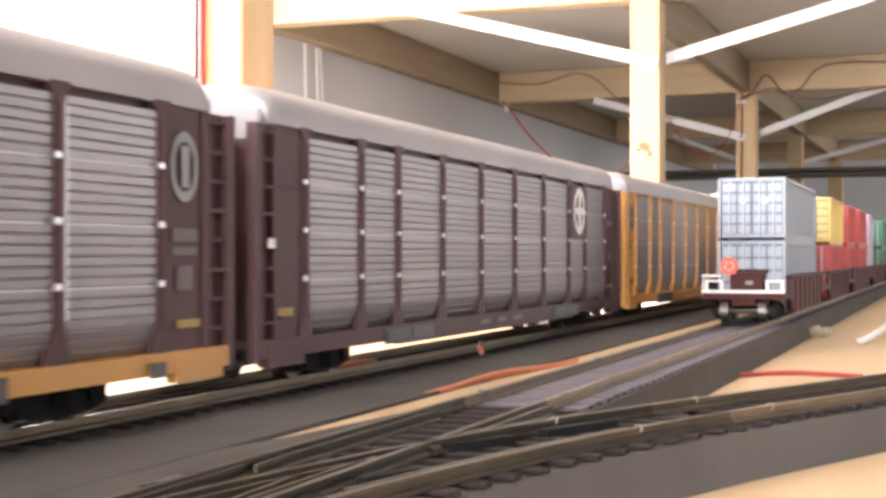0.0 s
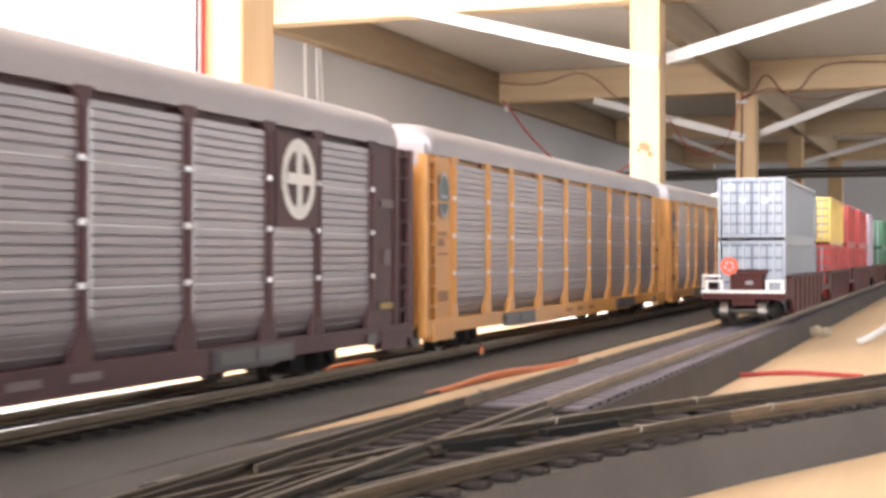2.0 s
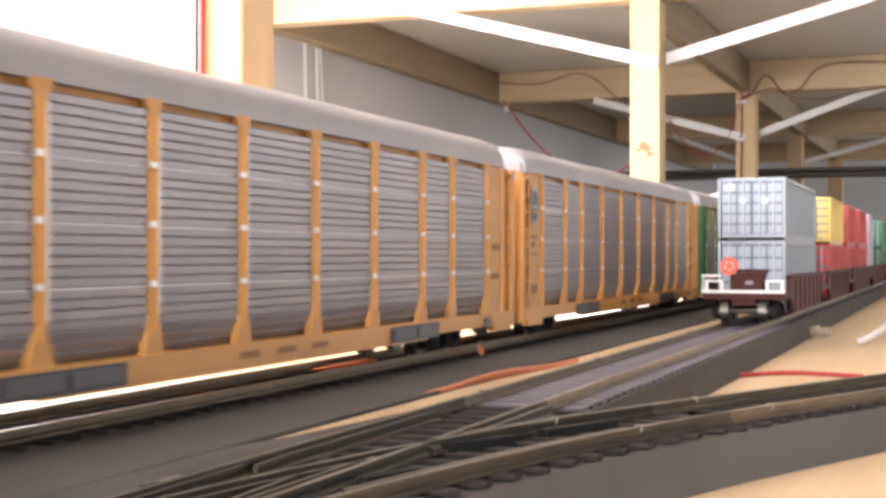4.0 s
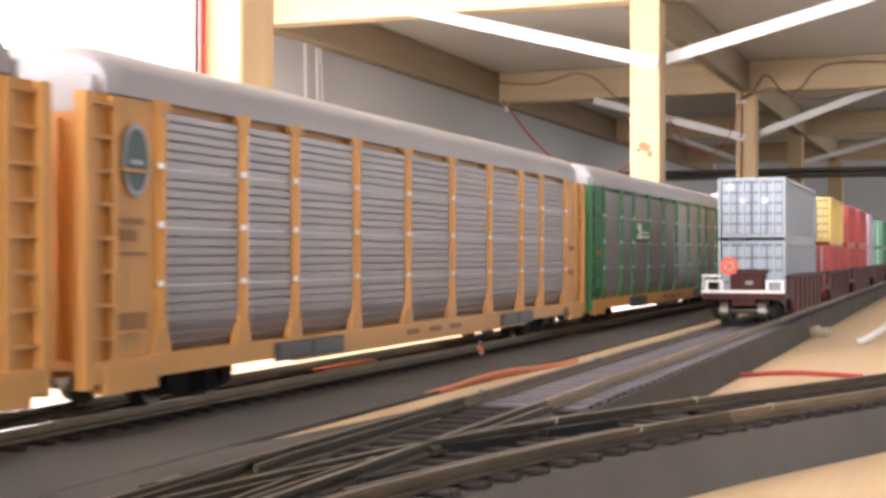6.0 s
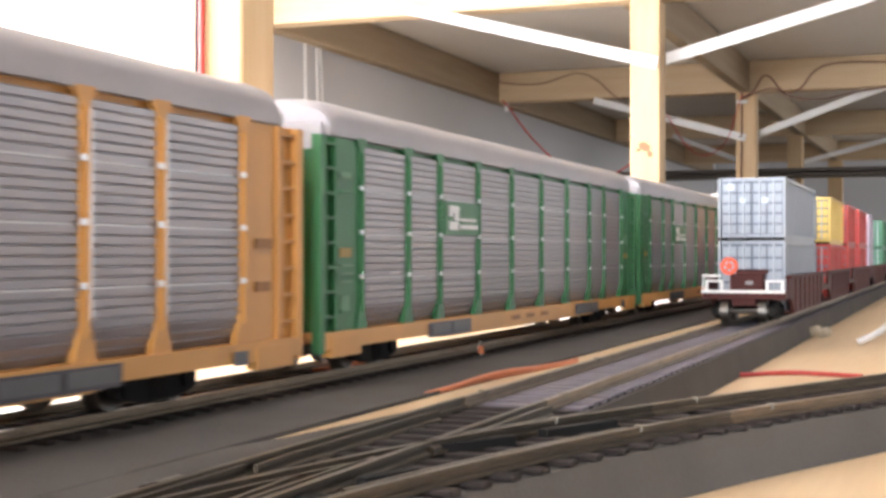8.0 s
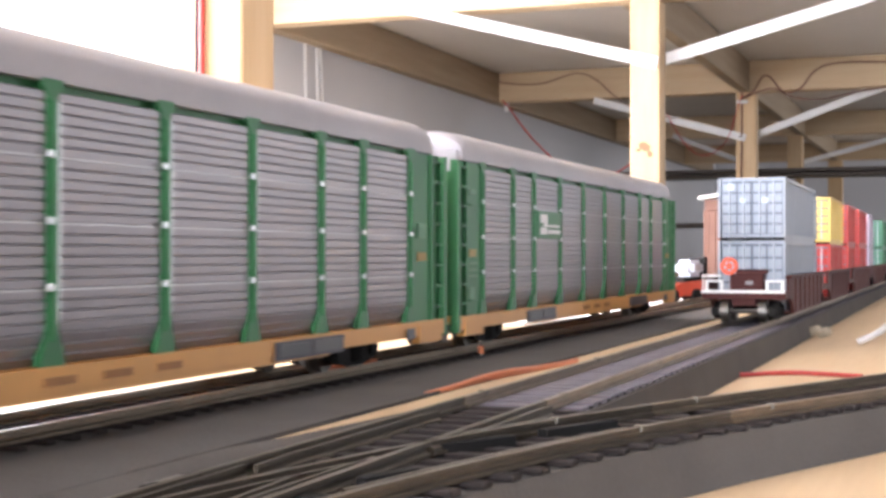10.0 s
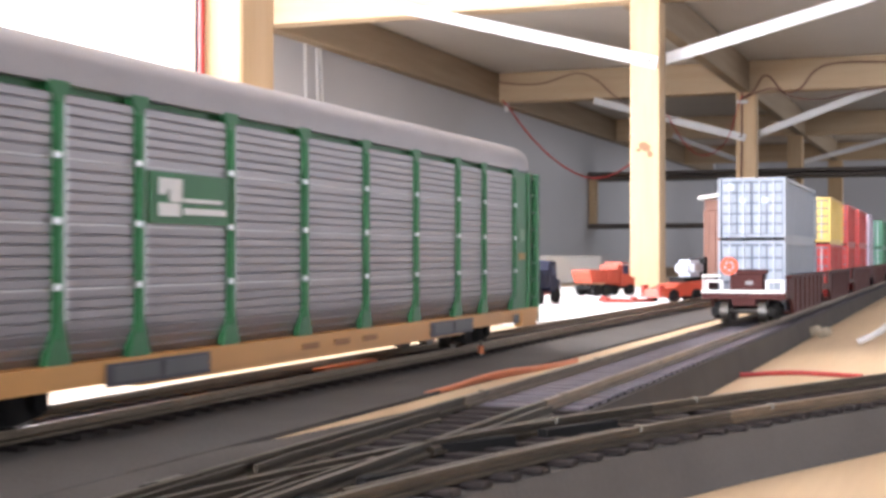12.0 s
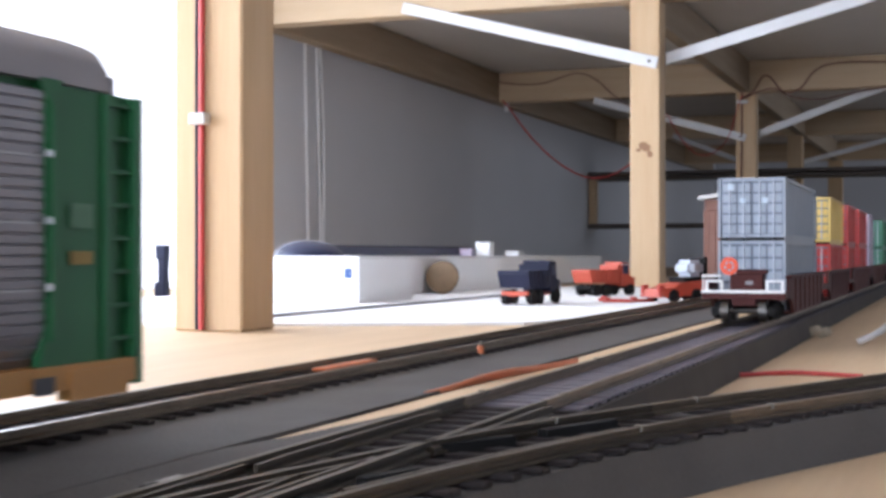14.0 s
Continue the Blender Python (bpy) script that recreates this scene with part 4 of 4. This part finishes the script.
def dump_truck(m, body, cab, frame_mat, label, load=None):
    t = thing("toy_truck", label, "toy truck", "toy trucks on the card", m)
    part("chassis", boxes((-0.030, 0.030, -0.0055, 0.0055, 0.0062, 0.0098), (-0.031, -0.027, -0.011, 0.011, 0.0070, 0.0100), bevel=0.0005), frame_mat, t)
    bm = bmesh.new()
    prism(bm, [(-0.033, 0.0225), (-0.029, 0.0125), (0.008, 0.0125), (0.008, 0.0275), (0.011, 0.0290), (0.011, 0.0300), (0.006, 0.0300), (0.006, 0.0255), (-0.033, 0.0255)], -0.0125, 0.0125, "y")
    part("tipper_body", bm, body, t)
    for x in (-0.026, -0.018, -0.010, -0.002):
        for y in (-0.0132, 0.0122):
            part("body_rib", boxes((x - 0.0006, x + 0.0006, y, y + 0.001, 0.0130, 0.0255)), body, t)
    bm = bmesh.new()
    prism(bm, [(0.012, 0.0090), (0.030, 0.0090), (0.031, 0.0175), (0.0245, 0.0190), (0.0225, 0.0320), (0.012, 0.0330)], -0.0115, 0.0115, "y")
    part("cab", bm, cab, t)
    for y in (-0.0118, 0.0113):
        part("side_window", boxes((0.0140, 0.0215, y, y + 0.0005, 0.0215, 0.0295)), GLASS, t)
    part("roof_stripe", boxes((0.012, 0.0225, -0.0119, 0.0119, 0.0302, 0.0310)), load or cab, t)
    for y in (-0.011, 0.010):
        part("mudguard", boxes((0.0175, 0.0315, y - 0.001, y + 0.002, 0.0100, 0.0116), bevel=0.0004), cab, t)
    toy_wheels(t, [(x, y) for x in (-0.022, -0.009, 0.024) for y in (-0.0105, 0.0105)], 0.0056, 0.0045)
    return t


dump_truck(pose(-0.3190, 1.030, 0.0017, 0, 0, 84) @ Matrix.Scale(1.04, 4), NAVY, NAVY, TOY_RED, "dark navy toy dump truck with a red chassis")
dump_truck(pose(-0.3180, 1.265, 0.0017, 0, 0, 60) @ Matrix.Scale(0.97, 4), TOY_RED, TOY_RED, BLACK, "red toy dump truck with a white cab stripe", WHITE)

crane = thing("toy_mixer", "red toy flatbed truck with white cab and black fittings", "toy truck", "toy trucks on the card", pose(-0.2200, 1.130, 0.0017, 0, 0, 60))
bm = bmesh.new()
prism(bm, [(-0.036, 0.004), (-0.030, 0.0035), (0.030, 0.0060), (0.032, 0.0165), (0.020, 0.0180), (-0.012, 0.0150), (-0.018, 0.0120), (-0.034, 0.0110)], -0.0110, 0.0110, "y")
part("flatbed", bm, TOY_RED, crane)
bm = boxes((0.003, 0.022, -0.0100, 0.0100, 0.0205, 0.0345))
bmesh.ops.bevel(bm, geom=bm.edges[:], offset=0.0038, segments=3, affect="EDGES")
part("cab", bm, LOCKBAR, crane, "rounded pale cab", smooth=True)
for y in (-0.0105, 0.0099):
    part("cab_window", boxes((0.0075, 0.0165, y, y + 0.0006, 0.0255, 0.0315)), GREYPLATE, crane)
part("frame", boxes((-0.004, 0.022, -0.009, 0.009, 0.0160, 0.0205), (0.022, 0.026, -0.009, 0.009, 0.0180, 0.0370), bevel=0.0006), BLACK, crane)
part("arm", boxes((-0.036, -0.029, -0.0105, -0.0075, 0.0040, 0.0140), (-0.036, -0.029, 0.0075, 0.0105, 0.0040, 0.0140), bevel=0.0006), RED, crane)
toy_wheels(crane, [(x, y) for x in (-0.020, 0.008, 0.022) for y in (-0.0110, 0.0110)], 0.0052, 0.0040)
for x, y, a in ((-0.262, 1.085, 20), (-0.247, 1.105, 55), (-0.272, 1.11, -10)):
    tagged(part("toy_plate", boxes((-0.012, 0.012, -0.004, 0.004, 0, 0.0022), (-0.010, -0.006, -0.003, 0.003, 0.0022, 0.0042), bevel=0.0005), RED, at=pose(x, y, 0.0017, 0, 0, a)), "loose flat red toy part lying on the card", "toy part", "loose toy parts")

hut = thing("model_hut", "tall brown model hut with an overhanging grey roof", "model building", at=pose(-0.226, 1.45, 0))
part("wall", boxes((-0.030, 0.030, 0, 0.07, 0, 0.088), bevel=0.0006), HUT, hut)
for i in range(9):
    part("board", boxes((-0.030 + i * 0.00667, -0.0240 + i * 0.00667, -0.0010, -0.0001, 0.001, 0.0875), bevel=0.0002), HUT, hut)
bm = bmesh.new()
prism(bm, [(-0.035, 0.0995), (0, 0.1035), (0.035, 0.0995), (0.035, 0.1030), (0, 0.1075), (-0.035, 0.1030)], -0.006, 0.076, "y")
part("roof", bm, GREY_CARD, hut, "pale grey overhanging roof")
part("roof_post", boxes((-0.029, 0.029, 0.001, 0.069, 0.088, 0.0996)), HUT, hut)

bm = bmesh.new()
for q in range(5):
    bmesh.ops.create_icosphere(bm, subdivisions=2, radius=1, matrix=Matrix.Translation((-0.0655 + 0.0022 * (q - 2), 0.684 + 0.001 * (q % 2), 0.0022 + 0.0008 * (q % 3))) @ Matrix.Diagonal((0.0026, 0.0022, 0.0024, 1)))
tagged(part("putty_lump", bm, PUTTY, smooth=True), "small pale lump of putty on the plywood", "putty")
peg = thing("track_peg", "small orange peg standing beside the rail", "peg", at=pose(-0.1395, 0.398, FOAM_Z))
part("pin", cylinder(bmesh.new(), (0, 0, 0.0025), "z", 0.0005, 0.0050, 10), JOINER, peg)
part("collar", cylinder(bmesh.new(), (0, 0, 0.0022), "z", 0.0010, 0.0024, 14), WIRE_ORANGE, peg, "orange collar")
tagged(part("orange_scrap", boxes((T1 - 0.0045, T1 - 0.0005, 0.318, 0.352, TIE_TOP + 0.0003, TIE_TOP + 0.0012), bevel=0.0003), WIRE_ORANGE), "flat orange scrap lying between the rails", "scrap")

# dark shelf unit across the far end
shelf = thing("shelf_unit", "dark wooden shelf unit across the far end", "shelf", at=pose(0, 3.42, 0))
for z, h in ((0.109, 0.012), (0.234, 0.008), (0.2455, 0.009)):
    part("board", boxes((WX + 0.001, 0.05, 0, 0.10, z, z + h), bevel=0.0008), DARKWOOD, shelf)
for x in (-0.902, -0.47):
    part("upright", boxes((x, x + 0.020, 0.002, 0.020, 0.1212, 0.2338)), PINE_Z, shelf)


# ---------------------------------------------------------------- movement
# small unevenness of the train's run: seconds and millimetres
UNEVEN = [(0, -1.0), (0.5, 3.5), (1, 3.1), (1.5, 7.0), (2, 4.0), (2.5, 5.7), (3, 2.6), (4.2, 1.0), (5.3, -2.5), (5.5, 0.6), (6, 0.4), (6.5, 5.2), (7, 1.3), (7.5, 2.2), (8, -0.8),
          (9.2, 0), (10.3, -0.1), (10.5, 0.5), (11, -2.8), (11.5, 1.0), (12, -0.4), (12.5, 1.0), (13, -2.3), (13.5, -1.9), (14, -3.6)]


def motions():
    for k, car in enumerate(CARS):
        y0 = 0.2408 + (k - 0.5) * PITCH
        walk(car, [(t, pose(T1, y0 - SPEED * t + e / 1000, RAIL_Z)) for t, e in UNEVEN])
    # the wheels roll as far as the train goes
    step = SPEED / FPS / 0.0048
    for wheelset, d in WHEELS:
        walk(wheelset, [(i / FPS, pose(0, d, 0.0048, math.degrees(step * i))) for i in range(421)])


motions()
